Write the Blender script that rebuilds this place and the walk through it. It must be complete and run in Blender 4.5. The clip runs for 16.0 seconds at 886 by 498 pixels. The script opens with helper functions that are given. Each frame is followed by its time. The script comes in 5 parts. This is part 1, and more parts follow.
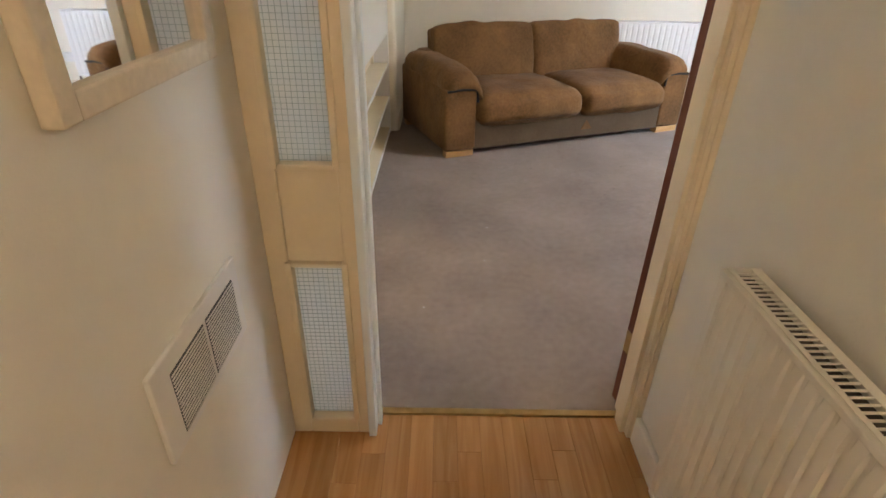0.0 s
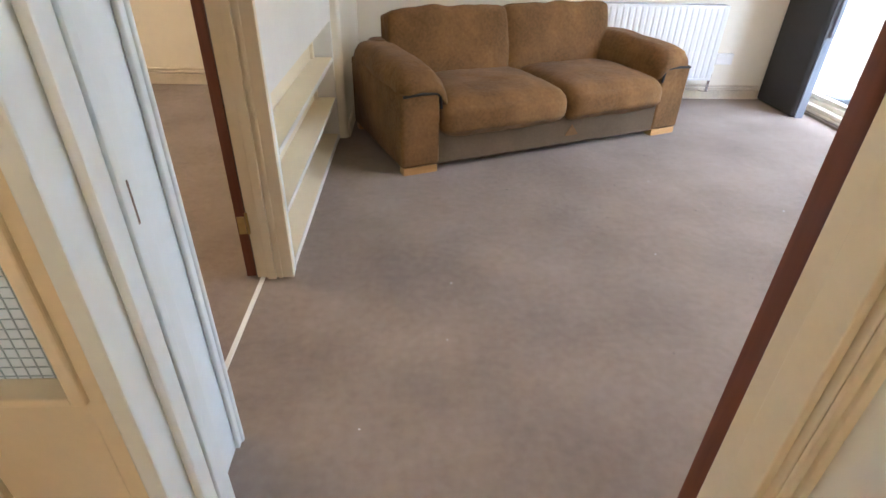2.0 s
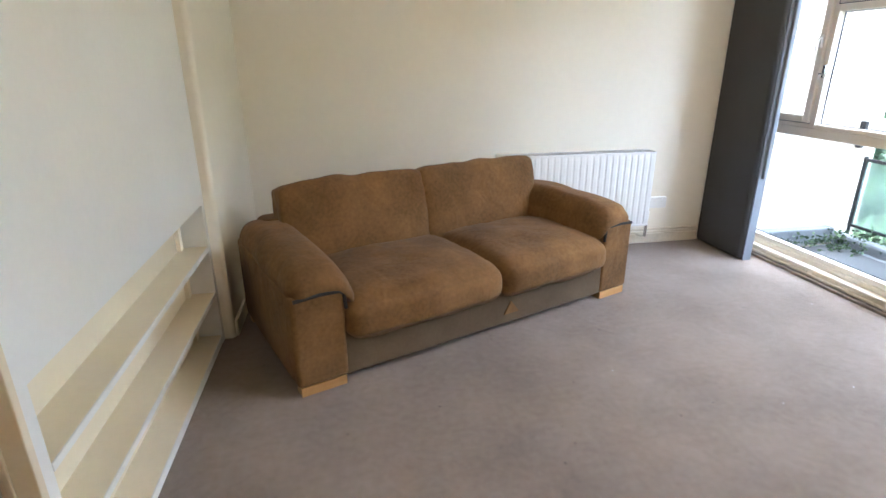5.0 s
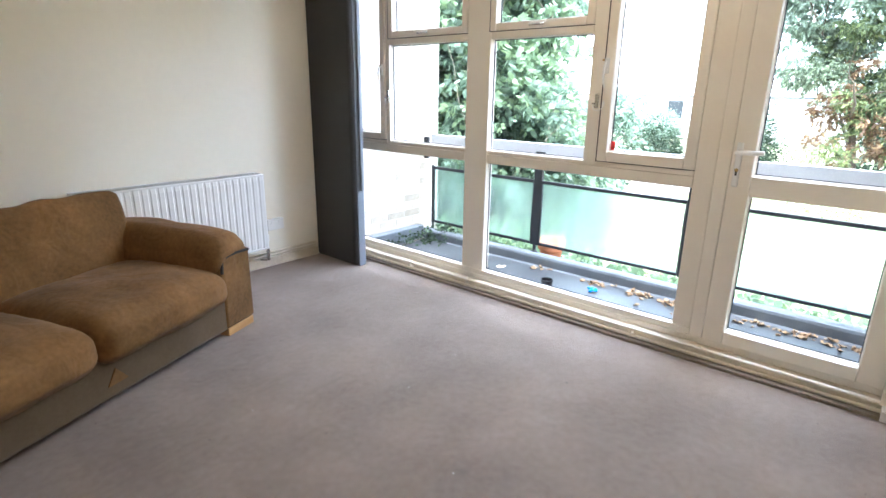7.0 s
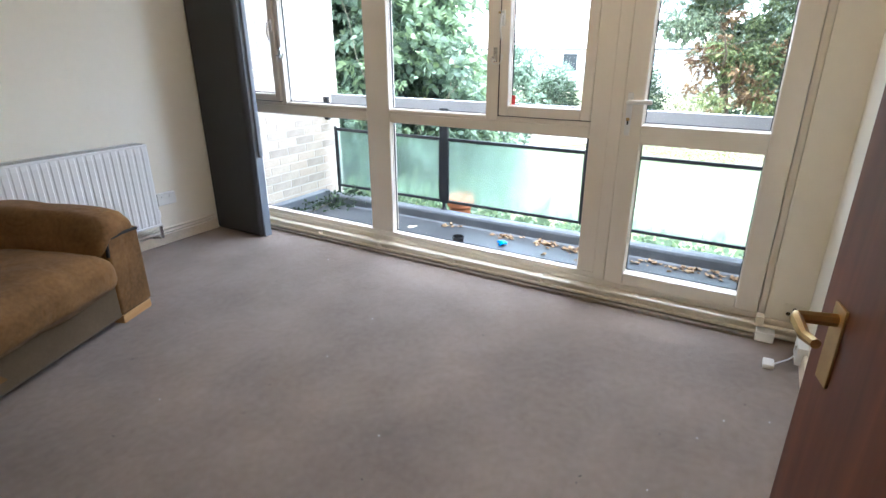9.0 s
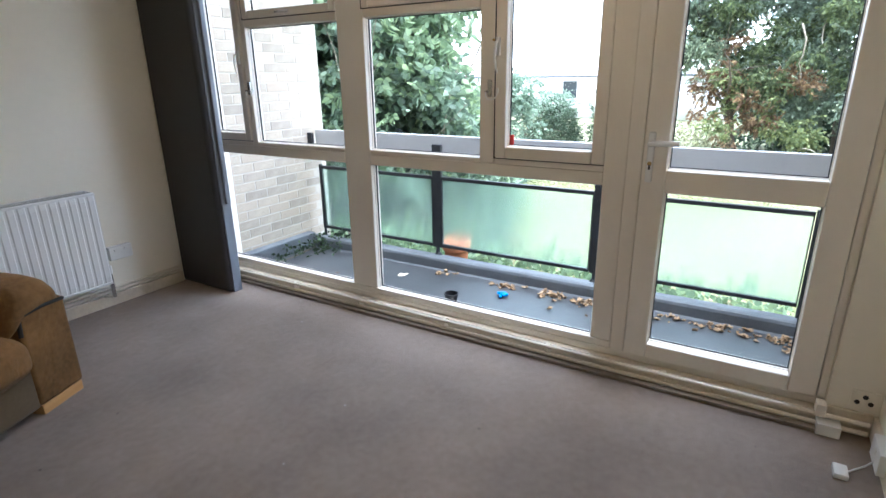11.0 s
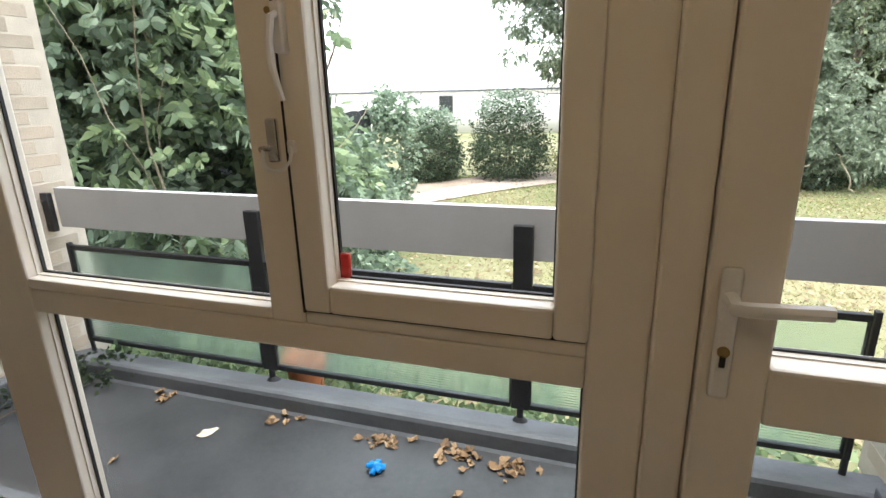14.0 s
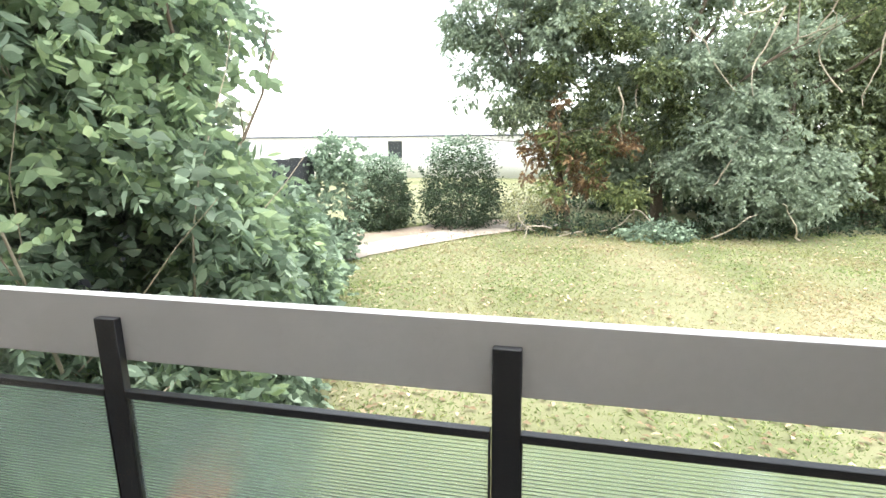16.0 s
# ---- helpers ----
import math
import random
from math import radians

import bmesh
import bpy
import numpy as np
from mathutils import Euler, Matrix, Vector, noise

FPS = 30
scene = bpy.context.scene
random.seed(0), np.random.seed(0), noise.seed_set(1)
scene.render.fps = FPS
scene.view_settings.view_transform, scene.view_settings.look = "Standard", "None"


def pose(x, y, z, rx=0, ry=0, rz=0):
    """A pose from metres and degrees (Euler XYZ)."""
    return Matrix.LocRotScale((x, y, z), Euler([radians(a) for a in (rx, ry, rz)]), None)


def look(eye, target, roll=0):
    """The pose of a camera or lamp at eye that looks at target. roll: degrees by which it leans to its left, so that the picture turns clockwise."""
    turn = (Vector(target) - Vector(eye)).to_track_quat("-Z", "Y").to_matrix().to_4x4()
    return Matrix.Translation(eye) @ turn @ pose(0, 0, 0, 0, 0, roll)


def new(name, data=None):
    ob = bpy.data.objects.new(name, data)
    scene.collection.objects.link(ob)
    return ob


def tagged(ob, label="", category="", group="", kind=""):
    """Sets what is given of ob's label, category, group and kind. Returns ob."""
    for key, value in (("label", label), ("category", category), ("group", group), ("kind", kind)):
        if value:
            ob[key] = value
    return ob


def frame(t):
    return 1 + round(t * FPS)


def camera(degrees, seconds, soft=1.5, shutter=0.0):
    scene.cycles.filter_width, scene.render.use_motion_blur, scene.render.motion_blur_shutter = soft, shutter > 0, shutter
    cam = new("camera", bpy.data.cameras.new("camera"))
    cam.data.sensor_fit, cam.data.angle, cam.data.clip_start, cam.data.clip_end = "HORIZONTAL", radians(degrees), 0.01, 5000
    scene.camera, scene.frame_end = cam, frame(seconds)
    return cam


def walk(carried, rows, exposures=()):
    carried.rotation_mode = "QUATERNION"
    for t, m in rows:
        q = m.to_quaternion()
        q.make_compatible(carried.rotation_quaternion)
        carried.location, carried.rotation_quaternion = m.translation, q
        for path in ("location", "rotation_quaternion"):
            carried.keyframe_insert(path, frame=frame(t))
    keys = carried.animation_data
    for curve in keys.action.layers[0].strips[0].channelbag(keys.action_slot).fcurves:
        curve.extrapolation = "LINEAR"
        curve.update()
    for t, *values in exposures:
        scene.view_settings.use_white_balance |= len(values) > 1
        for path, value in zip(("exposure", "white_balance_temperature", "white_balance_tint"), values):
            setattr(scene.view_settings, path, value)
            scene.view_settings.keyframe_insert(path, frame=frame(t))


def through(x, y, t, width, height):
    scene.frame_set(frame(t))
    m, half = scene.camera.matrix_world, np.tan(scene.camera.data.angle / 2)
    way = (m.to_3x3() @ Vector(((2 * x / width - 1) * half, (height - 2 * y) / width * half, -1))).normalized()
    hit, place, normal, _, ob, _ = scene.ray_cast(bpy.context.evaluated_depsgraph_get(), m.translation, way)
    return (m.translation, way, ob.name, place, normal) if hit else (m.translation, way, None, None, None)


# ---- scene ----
cam = camera(79.7, 16.0)
PATH = [
    (0, (-0.177, 0.189, 1.285), (-0.158, 1.928, 0.297), 1.3),
    (0.5, (-0.129, 0.355, 1.288), (-0.084, 2.087, 0.289), 1.4),
    (1, (-0.076, 0.534, 1.289), (-0.063, 2.26, 0.278), 2.7),
    (1.5, (-0.058, 0.718, 1.282), (-0.014, 2.429, 0.248), 1.9),
    (2, (-0.065, 0.921, 1.279), (0.037, 2.611, 0.215), 1.7),
    (2.5, (-0.055, 1.104, 1.264), (-0.086, 2.793, 0.193), 2.9),
    (3, (-0.026, 1.277, 1.31), (-0.283, 3.022, 0.367), 3.2),
    (3.2, (-0.037, 1.344, 1.31), (-0.284, 3.125, 0.435), 2.5),
    (5.3, (0.181, 1.72, 1.381), (0.686, 3.542, 0.728), -0.5),
    (5.5, (0.223, 1.726, 1.382), (0.851, 3.513, 0.74), -0.7),
    (6, (0.265, 1.744, 1.373), (1.213, 3.396, 0.764), -0.1),
    (6.5, (0.287, 1.747, 1.348), (1.557, 3.182, 0.777), 0.9),
    (7, (0.297, 1.765, 1.342), (1.752, 3.013, 0.771), 0.9),
    (7.5, (0.286, 1.775, 1.34), (1.861, 2.861, 0.758), 1.0),
    (8, (0.288, 1.771, 1.34), (1.933, 2.74, 0.742), 0.4),
    (8.5, (0.293, 1.776, 1.336), (1.933, 2.723, 0.692), 0.2),
    (8.7, (0.303, 1.774, 1.336), (1.912, 2.728, 0.622), -0.1),
    (10.8, (0.702, 1.921, 1.356), (2.345, 2.898, 0.74), -0.3),
    (11, (0.792, 1.966, 1.357), (2.423, 2.945, 0.739), -0.8),
    (11.5, (1.047, 2.099, 1.358), (2.734, 2.959, 0.713), -1.8),
    (12, (1.265, 2.208, 1.357), (2.992, 2.958, 0.682), -2.3),
    (12.5, (1.549, 2.28, 1.361), (3.272, 3.04, 0.685), -0.8),
    (13, (1.814, 2.367, 1.36), (3.562, 3.086, 0.708), -1.0),
    (13.5, (2.083, 2.477, 1.381), (3.885, 3.085, 0.761), -2.4),
    (14, (2.338, 2.528, 1.382), (4.154, 3.134, 0.805), -1.5),
    (14.5, (2.577, 2.569, 1.39), (4.383, 3.233, 0.847), -0.5),
    (15, (2.782, 2.668, 1.398), (4.621, 3.276, 0.9), -1.3),
    (15.5, (2.936, 2.73, 1.417), (4.816, 3.218, 0.941), -2.5),
    (16, (3.048, 2.74, 1.424), (4.953, 3.174, 0.997), -0.7),
]
EXPOSURES = [(0.0, 3.95, 5650, 12), (1.0, 4.2, 5550, 12), (1.5, 4.22, 5350, 12), (3.0, 4.4, 5250, 9), (5.5, 4.0, 5200, 9), (8.5, 3.42, 5250, 9), (11.0, 2.75, 5250, 9), (12.5, 2.42, 5950, 10), (13.5, 2.26, 6200, 10), (14.0, 2.02, 6300, 10), (15.0, 1.85, 6300, 10), (16.0, 2.05, 6400, 8)]
walk(cam, [(t, look(eye, target, roll)) for t, eye, target, roll in PATH], EXPOSURES)

# ---- world and light ----
world = bpy.data.worlds.new("world")
scene.world = world
world.use_nodes = True
wn = world.node_tree
wn.nodes.clear()
sky = wn.nodes.new("ShaderNodeTexSky")
sky.sky_type, sky.sun_disc = "NISHITA", False
sky.sun_elevation, sky.sun_rotation = radians(78), radians(233)
sky.air_density, sky.dust_density, sky.ozone_density = 1.0, 0.6, 1.0
pale = wn.nodes.new("ShaderNodeHueSaturation")
pale.inputs["Saturation"].default_value = 0.25
bg = wn.nodes.new("ShaderNodeBackground")
bg.inputs["Strength"].default_value = 0.25
wout = wn.nodes.new("ShaderNodeOutputWorld")
wn.links.new(sky.outputs[0], pale.inputs["Color"])
wn.links.new(pale.outputs[0], bg.inputs["Color"])
wn.links.new(bg.outputs[0], wout.inputs["Surface"])

sun = new("sun", bpy.data.lights.new("sun", "SUN"))
sun.data.energy, sun.data.angle, sun.data.color = 2.6, radians(50), (1.0, 0.97, 0.92)
sun.matrix_world = look((-2.0, -1.5, 12), (0, 0, 0))

# ---- materials ----
def material(name, base, rough=0.6, metal=0.0, scale=8.0, vary=0.12, bump=0.0, bump_scale=200.0, spread=0.0, island=False, coat=0.0, sheen=0.0, spec=0.5, tint=None, dent=0.0):
    """A surface whose colour drifts at two scales, with fine relief. spread: how far pieces differ."""
    m = bpy.data.materials.new(name)
    m.use_nodes = True
    n, l = m.node_tree.nodes, m.node_tree.links
    b = n["Principled BSDF"]
    co = n.new("ShaderNodeTexCoord")
    big, fine = n.new("ShaderNodeTexNoise"), n.new("ShaderNodeTexNoise")
    big.inputs["Scale"].default_value, big.inputs["Detail"].default_value = scale, 4
    fine.inputs["Scale"].default_value, fine.inputs["Detail"].default_value = scale * 14, 6
    l.new(co.outputs["Object"], big.inputs["Vector"])
    l.new(co.outputs["Object"], fine.inputs["Vector"])
    add = n.new("ShaderNodeMath")
    add.operation = "MULTIPLY_ADD"
    add.inputs[1].default_value = 0.45
    l.new(fine.outputs["Fac"], add.inputs[0])
    l.new(big.outputs["Fac"], add.inputs[2])
    ramp = n.new("ShaderNodeMapRange")
    ramp.inputs["From Min"].default_value, ramp.inputs["From Max"].default_value = 0.4, 1.05
    ramp.inputs["To Min"].default_value, ramp.inputs["To Max"].default_value = 1 - vary, 1 + vary
    l.new(add.outputs[0], ramp.inputs["Value"])
    value = ramp.outputs[0]
    if spread:
        info = n.new("ShaderNodeNewGeometry" if island else "ShaderNodeObjectInfo")
        span = n.new("ShaderNodeMapRange")
        span.inputs["To Min"].default_value, span.inputs["To Max"].default_value = 1 - spread, 1 + spread
        l.new(info.outputs["Random Per Island" if island else "Random"], span.inputs["Value"])
        mul = n.new("ShaderNodeMath")
        mul.operation = "MULTIPLY"
        l.new(value, mul.inputs[0])
        l.new(span.outputs[0], mul.inputs[1])
        value = mul.outputs[0]
    mix = n.new("ShaderNodeMix")
    mix.data_type, mix.blend_type = "RGBA", "MULTIPLY"
    mix.inputs["Factor"].default_value = 1.0
    mix.inputs["A"].default_value = (*base, 1)
    l.new(value, mix.inputs["B"])
    out = mix.outputs["Result"]
    if tint:
        two = n.new("ShaderNodeMix")
        two.data_type = "RGBA"
        two.inputs["B"].default_value = (*tint, 1)
        l.new(out, two.inputs["A"])
        if spread:
            l.new(info.outputs["Random Per Island" if island else "Random"], two.inputs["Factor"])
        else:
            l.new(big.outputs["Fac"], two.inputs["Factor"])
        out = two.outputs["Result"]
    l.new(out, b.inputs["Base Color"])
    b.inputs["Roughness"].default_value, b.inputs["Metallic"].default_value = rough, metal
    b.inputs["Specular IOR Level"].default_value = spec
    b.inputs["Coat Weight"].default_value, b.inputs["Sheen Weight"].default_value = coat, sheen
    if bump:
        tex, bm = n.new("ShaderNodeTexNoise"), n.new("ShaderNodeBump")
        tex.inputs["Scale"].default_value, tex.inputs["Detail"].default_value = bump_scale, 5
        bm.inputs["Strength"].default_value, bm.inputs["Distance"].default_value = bump, 0.004
        l.new(co.outputs["Object"], tex.inputs["Vector"])
        l.new(tex.outputs["Fac"], bm.inputs["Height"])
        l.new(bm.outputs[0], b.inputs["Normal"])
        if dent:
            soft, low = n.new("ShaderNodeTexNoise"), n.new("ShaderNodeBump")
            soft.inputs["Scale"].default_value, soft.inputs["Detail"].default_value, soft.inputs["Distortion"].default_value = 6.0, 2.0, 1.5
            low.inputs["Strength"].default_value, low.inputs["Distance"].default_value = dent, 0.03
            l.new(co.outputs["Object"], soft.inputs["Vector"])
            l.new(soft.outputs["Fac"], low.inputs["Height"])
            l.new(low.outputs[0], bm.inputs["Normal"])
    return m


def plain_glass(name, color=(1, 1, 1), rough=0.0):
    m = bpy.data.materials.new(name)
    m.use_nodes = True
    n, l = m.node_tree.nodes, m.node_tree.links
    n.clear()
    out, mix = n.new("ShaderNodeOutputMaterial"), n.new("ShaderNodeMixShader")
    clear, gloss, face = n.new("ShaderNodeBsdfTransparent"), n.new("ShaderNodeBsdfGlossy"), n.new("ShaderNodeLayerWeight")
    face.inputs["Blend"].default_value = 0.5
    power, fres = n.new("ShaderNodeMath"), n.new("ShaderNodeMath")
    power.operation, fres.operation = "POWER", "MULTIPLY_ADD"
    power.inputs[1].default_value = 5.0
    fres.inputs[1].default_value, fres.inputs[2].default_value = 0.35, 0.006
    l.new(face.outputs["Facing"], power.inputs[0])
    l.new(power.outputs[0], fres.inputs[0])
    clear.inputs["Color"].default_value = (*color, 1)
    gloss.inputs["Roughness"].default_value = rough
    l.new(fres.outputs[0], mix.inputs["Fac"])
    l.new(clear.outputs[0], mix.inputs[1])
    l.new(gloss.outputs[0], mix.inputs[2])
    l.new(mix.outputs[0], out.inputs["Surface"])
    return m


def ribbed_glass(name, color, rough, scale, axis, strength=0.6, haze=0.3):
    """Obscure glass: rough transmission with ribs or pebbles in its face."""
    m = bpy.data.materials.new(name)
    m.use_nodes = True
    n, l = m.node_tree.nodes, m.node_tree.links
    b = n["Principled BSDF"]
    b.inputs["Base Color"].default_value = (*color, 1)
    b.inputs["Transmission Weight"].default_value = 1.0
    b.inputs["Roughness"].default_value, b.inputs["IOR"].default_value = rough, 1.2
    milk, blend = n.new("ShaderNodeBsdfTranslucent"), n.new("ShaderNodeMixShader")
    milk.inputs["Color"].default_value = (*[0.5 + 0.5 * c for c in color], 1)
    blend.inputs["Fac"].default_value = haze
    l.new(b.outputs[0], blend.inputs[1])
    l.new(milk.outputs[0], blend.inputs[2])
    l.new(blend.outputs[0], n["Material Output"].inputs["Surface"])
    co, bump = n.new("ShaderNodeTexCoord"), n.new("ShaderNodeBump")
    if axis:
        tex = n.new("ShaderNodeTexWave")
        tex.bands_direction = axis
        tex.inputs["Scale"].default_value = scale
        l.new(tex.outputs["Fac"], bump.inputs["Height"])
    else:
        tex = n.new("ShaderNodeTexVoronoi")
        tex.inputs["Scale"].default_value = scale
        l.new(tex.outputs["Distance"], bump.inputs["Height"])
    l.new(co.outputs["Object"], tex.inputs["Vector"])
    bump.inputs["Strength"].default_value, bump.inputs["Distance"].default_value = strength, 0.003
    l.new(bump.outputs[0], b.inputs["Normal"])
    return m


def wood(name, dark, light, scale, axis="X", rough=0.4, spread=0.0, coat=0.0):
    m = bpy.data.materials.new(name)
    m.use_nodes = True
    n, l = m.node_tree.nodes, m.node_tree.links
    b = n["Principled BSDF"]
    co, mp = n.new("ShaderNodeTexCoord"), n.new("ShaderNodeMapping")
    k = {"X": (0.06, 1, 1), "Y": (1, 0.06, 1), "Z": (1, 1, 0.06)}[axis]
    mp.inputs["Scale"].default_value = [v * scale for v in k]
    tex = n.new("ShaderNodeTexNoise")
    tex.inputs["Scale"].default_value, tex.inputs["Detail"].default_value, tex.inputs["Distortion"].default_value = 1.0, 8, 1.2
    ramp = n.new("ShaderNodeValToRGB")
    ramp.color_ramp.elements[0].color, ramp.color_ramp.elements[1].color = (*dark, 1), (*light, 1)
    ramp.color_ramp.elements[0].position, ramp.color_ramp.elements[1].position = 0.3, 0.7
    l.new(co.outputs["Object"], mp.inputs["Vector"])
    src = mp.outputs[0]
    if spread:
        info, av = n.new("ShaderNodeObjectInfo"), n.new("ShaderNodeVectorMath")
        av.operation = "MULTIPLY_ADD"
        av.inputs[1].default_value = (37, 23, 11)
        l.new(info.outputs["Random"], av.inputs[0])
        l.new(src, av.inputs[2])
        src = av.outputs[0]
    l.new(src, tex.inputs["Vector"])
    l.new(tex.outputs["Fac"], ramp.inputs["Fac"])
    out = ramp.outputs["Color"]
    if spread:
        span, mix = n.new("ShaderNodeMapRange"), n.new("ShaderNodeMix")
        span.inputs["To Min"].default_value, span.inputs["To Max"].default_value = 1 - spread, 1 + spread
        l.new(info.outputs["Random"], span.inputs["Value"])
        mix.data_type, mix.blend_type = "RGBA", "MULTIPLY"
        mix.inputs["Factor"].default_value = 1.0
        l.new(out, mix.inputs["A"])
        l.new(span.outputs[0], mix.inputs["B"])
        out = mix.outputs["Result"]
    l.new(out, b.inputs["Base Color"])
    b.inputs["Roughness"].default_value, b.inputs["Coat Weight"].default_value = rough, coat
    return m


CREAM = material("cream_wall_paint", (0.835, 0.785, 0.665), 0.7, scale=1.5, vary=0.04, bump=0.12, bump_scale=160)
HALLWALL = material("hall_wall_paint", (0.80, 0.775, 0.70), 0.7, scale=1.5, vary=0.04, bump=0.12, bump_scale=160)
WHITEWALL = material("white_gloss_paint", (0.82, 0.81, 0.77), 0.35, scale=3, vary=0.04, bump=0.06, bump_scale=60)
SHELFCREAM = material("cream_shelf_paint", (0.84, 0.76, 0.58), 0.4, scale=3, vary=0.05, bump=0.06, bump_scale=60)
# white gloss with the bluish daylight on pier, jamb and bead put into its colour
DAYLITWHITE = material("daylit_white_gloss_paint", (0.75, 0.80, 0.82), 0.35, scale=3, vary=0.04, bump=0.06, bump_scale=60)
TRIM = material("cream_gloss_trim", (0.76, 0.66, 0.48), 0.3, scale=5, vary=0.06, bump=0.08, bump_scale=50)
WHITETRIM = material("white_trim_paint", (0.82, 0.81, 0.77), 0.35, scale=5, vary=0.05, bump=0.05, bump_scale=60)
CEIL = material("ceiling_paint", (0.82, 0.81, 0.77), 0.8, scale=2, vary=0.03)
CARPET = material("mauve_brown_carpet", (0.290, 0.230, 0.186), 0.95, scale=2.0, vary=0.30, bump=0.9, bump_scale=420, sheen=0.15, spec=0.1)
SUEDE = material("brown_suede", (0.185, 0.098, 0.036), 0.9, scale=3.6, vary=0.5, bump=0.25, bump_scale=300, sheen=0.06, spec=0.15, dent=0.32)
SUEDE_D = material("taupe_base_fabric", (0.125, 0.088, 0.052), 0.92, scale=5, vary=0.2, bump=0.3, bump_scale=350, sheen=0.08, spec=0.1)
PINE = wood("pale_foot_wood", (0.42, 0.22, 0.07), (0.55, 0.32, 0.12), 30, "X", 0.45)
MAHOG = wood("mahogany_stain", (0.095, 0.022, 0.008), (0.18, 0.050, 0.019), 26, "Z", 0.45, coat=0.04)
OAK = wood("oak_laminate", (0.38, 0.185, 0.058), (0.52, 0.29, 0.105), 30, "Y", 0.24, spread=0.08, coat=0.15)
UPVC = material("white_upvc", (0.80, 0.74, 0.64), 0.3, scale=4, vary=0.03)
GASKET = material("black_gasket", (0.015, 0.015, 0.016), 0.6, scale=20)
RAD = material("radiator_enamel", (0.80, 0.80, 0.79), 0.3, scale=3, vary=0.03)
RADOLD = material("aged_radiator_enamel", (0.77, 0.74, 0.66), 0.35, scale=3, vary=0.05)
SLOTSHADE_CRUMB = material("slot_shade_and_crumb_dark", (0.05, 0.045, 0.035), 0.6, scale=20)
CHARCOAL = material("charcoal_paint", (0.032, 0.031, 0.034), 0.55, scale=2, vary=0.1, bump=0.1, bump_scale=80)
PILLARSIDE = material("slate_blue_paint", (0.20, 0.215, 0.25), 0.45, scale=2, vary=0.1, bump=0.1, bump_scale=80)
BRASS = material("worn_brass", (0.46, 0.32, 0.13), 0.36, metal=1.0, scale=30, vary=0.2)
CHROME = material("brushed_metal", (0.75, 0.75, 0.75), 0.25, metal=1.0, scale=30)
MIRROR = material("mirror_silver", (0.92, 0.92, 0.92), 0.02, metal=1.0, scale=2, vary=0.005)
BALFLOOR = material("grey_balcony_coating", (0.048, 0.050, 0.053), 0.42, scale=2.5, vary=0.5, bump=0.3, bump_scale=60)
BALKERB = material("slate_kerb_coating", (0.10, 0.108, 0.118), 0.6, scale=4, vary=0.35, bump=0.4, bump_scale=40)
BLACKMETAL = material("black_painted_steel", (0.014, 0.015, 0.018), 0.5, scale=15, vary=0.3, bump=0.4, bump_scale=90)
BEAM = material("grey_white_board_paint", (0.43, 0.43, 0.44), 0.7, scale=3, vary=0.08, bump=0.15, bump_scale=60)
BRICK = material("buff_brick", (0.47, 0.405, 0.32), 0.9, scale=10, vary=0.25, bump=0.5, bump_scale=120, spread=0.30, tint=(0.42, 0.345, 0.265))
MORTAR = material("pale_mortar", (0.50, 0.45, 0.375), 0.95, scale=12, vary=0.15, bump=0.5, bump_scale=150)
CLEAR = plain_glass("window_glass")
WIRED = ribbed_glass("pebbled_glass", (0.95, 0.98, 0.98), 0.25, 160, None, 0.5, haze=0.8)
REEDED = ribbed_glass("reeded_green_glass", (0.78, 0.93, 0.87), 0.20, 25, "Z", 0.8, haze=0.07)
WIRE = material("glass_wire", (0.42, 0.46, 0.46), 0.5, scale=20)
GRASS = material("lawn", (0.078, 0.118, 0.036), 0.95, scale=0.6, vary=0.5, bump=1.0, bump_scale=45, spec=0.1, tint=(0.22, 0.18, 0.128))
BARK = material("bark", (0.11, 0.085, 0.06), 0.95, scale=12, vary=0.35, bump=0.8, bump_scale=40)
DEADWOOD = material("bare_twig", (0.33, 0.28, 0.21), 0.9, scale=12, vary=0.3)
PATHMAT = material("gravel_path", (0.30, 0.255, 0.21), 0.95, scale=3, vary=0.2, bump=0.5, bump_scale=80)
FARWALL = material("white_render_wall", (0.78, 0.77, 0.73), 0.8, scale=1, vary=0.05)
FENCE = material("black_fence_board", (0.025, 0.027, 0.03), 0.8, scale=6, vary=0.3)
BLUEPL = material("blue_plastic", (0.01, 0.22, 0.62), 0.35, scale=20)
BLACKPL = material("black_plastic", (0.02, 0.02, 0.022), 0.4, scale=20)
REDPL = material("red_plastic_tag", (0.5, 0.02, 0.015), 0.4, scale=20)
WHITEPL = material("white_plastic", (0.78, 0.77, 0.74), 0.35, scale=20, vary=0.03)
TERRA = material("terracotta", (0.50, 0.17, 0.07), 0.8, scale=12)
PIPE = material("painted_pipe", (0.74, 0.67, 0.54), 0.4, scale=8, vary=0.1, bump=0.1, bump_scale=60)
SKIRT = material("cream_skirting", (0.68, 0.60, 0.47), 0.45, scale=5, vary=0.2, bump=0.1, bump_scale=50)
# dirty cream, darkened further to hold the shade under the heating pipes
PLINTH = material("dirty_shaded_plinth_paint", (0.22, 0.18, 0.135), 0.7, scale=6, vary=0.35, bump=0.2, bump_scale=60)
TRELLIS = material("weathered_trellis", (0.085, 0.075, 0.065), 0.9, scale=15, vary=0.3)
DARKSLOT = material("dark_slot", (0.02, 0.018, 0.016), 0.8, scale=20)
DARKGLASS = material("dark_window_pane", (0.03, 0.035, 0.04), 0.1, scale=3)



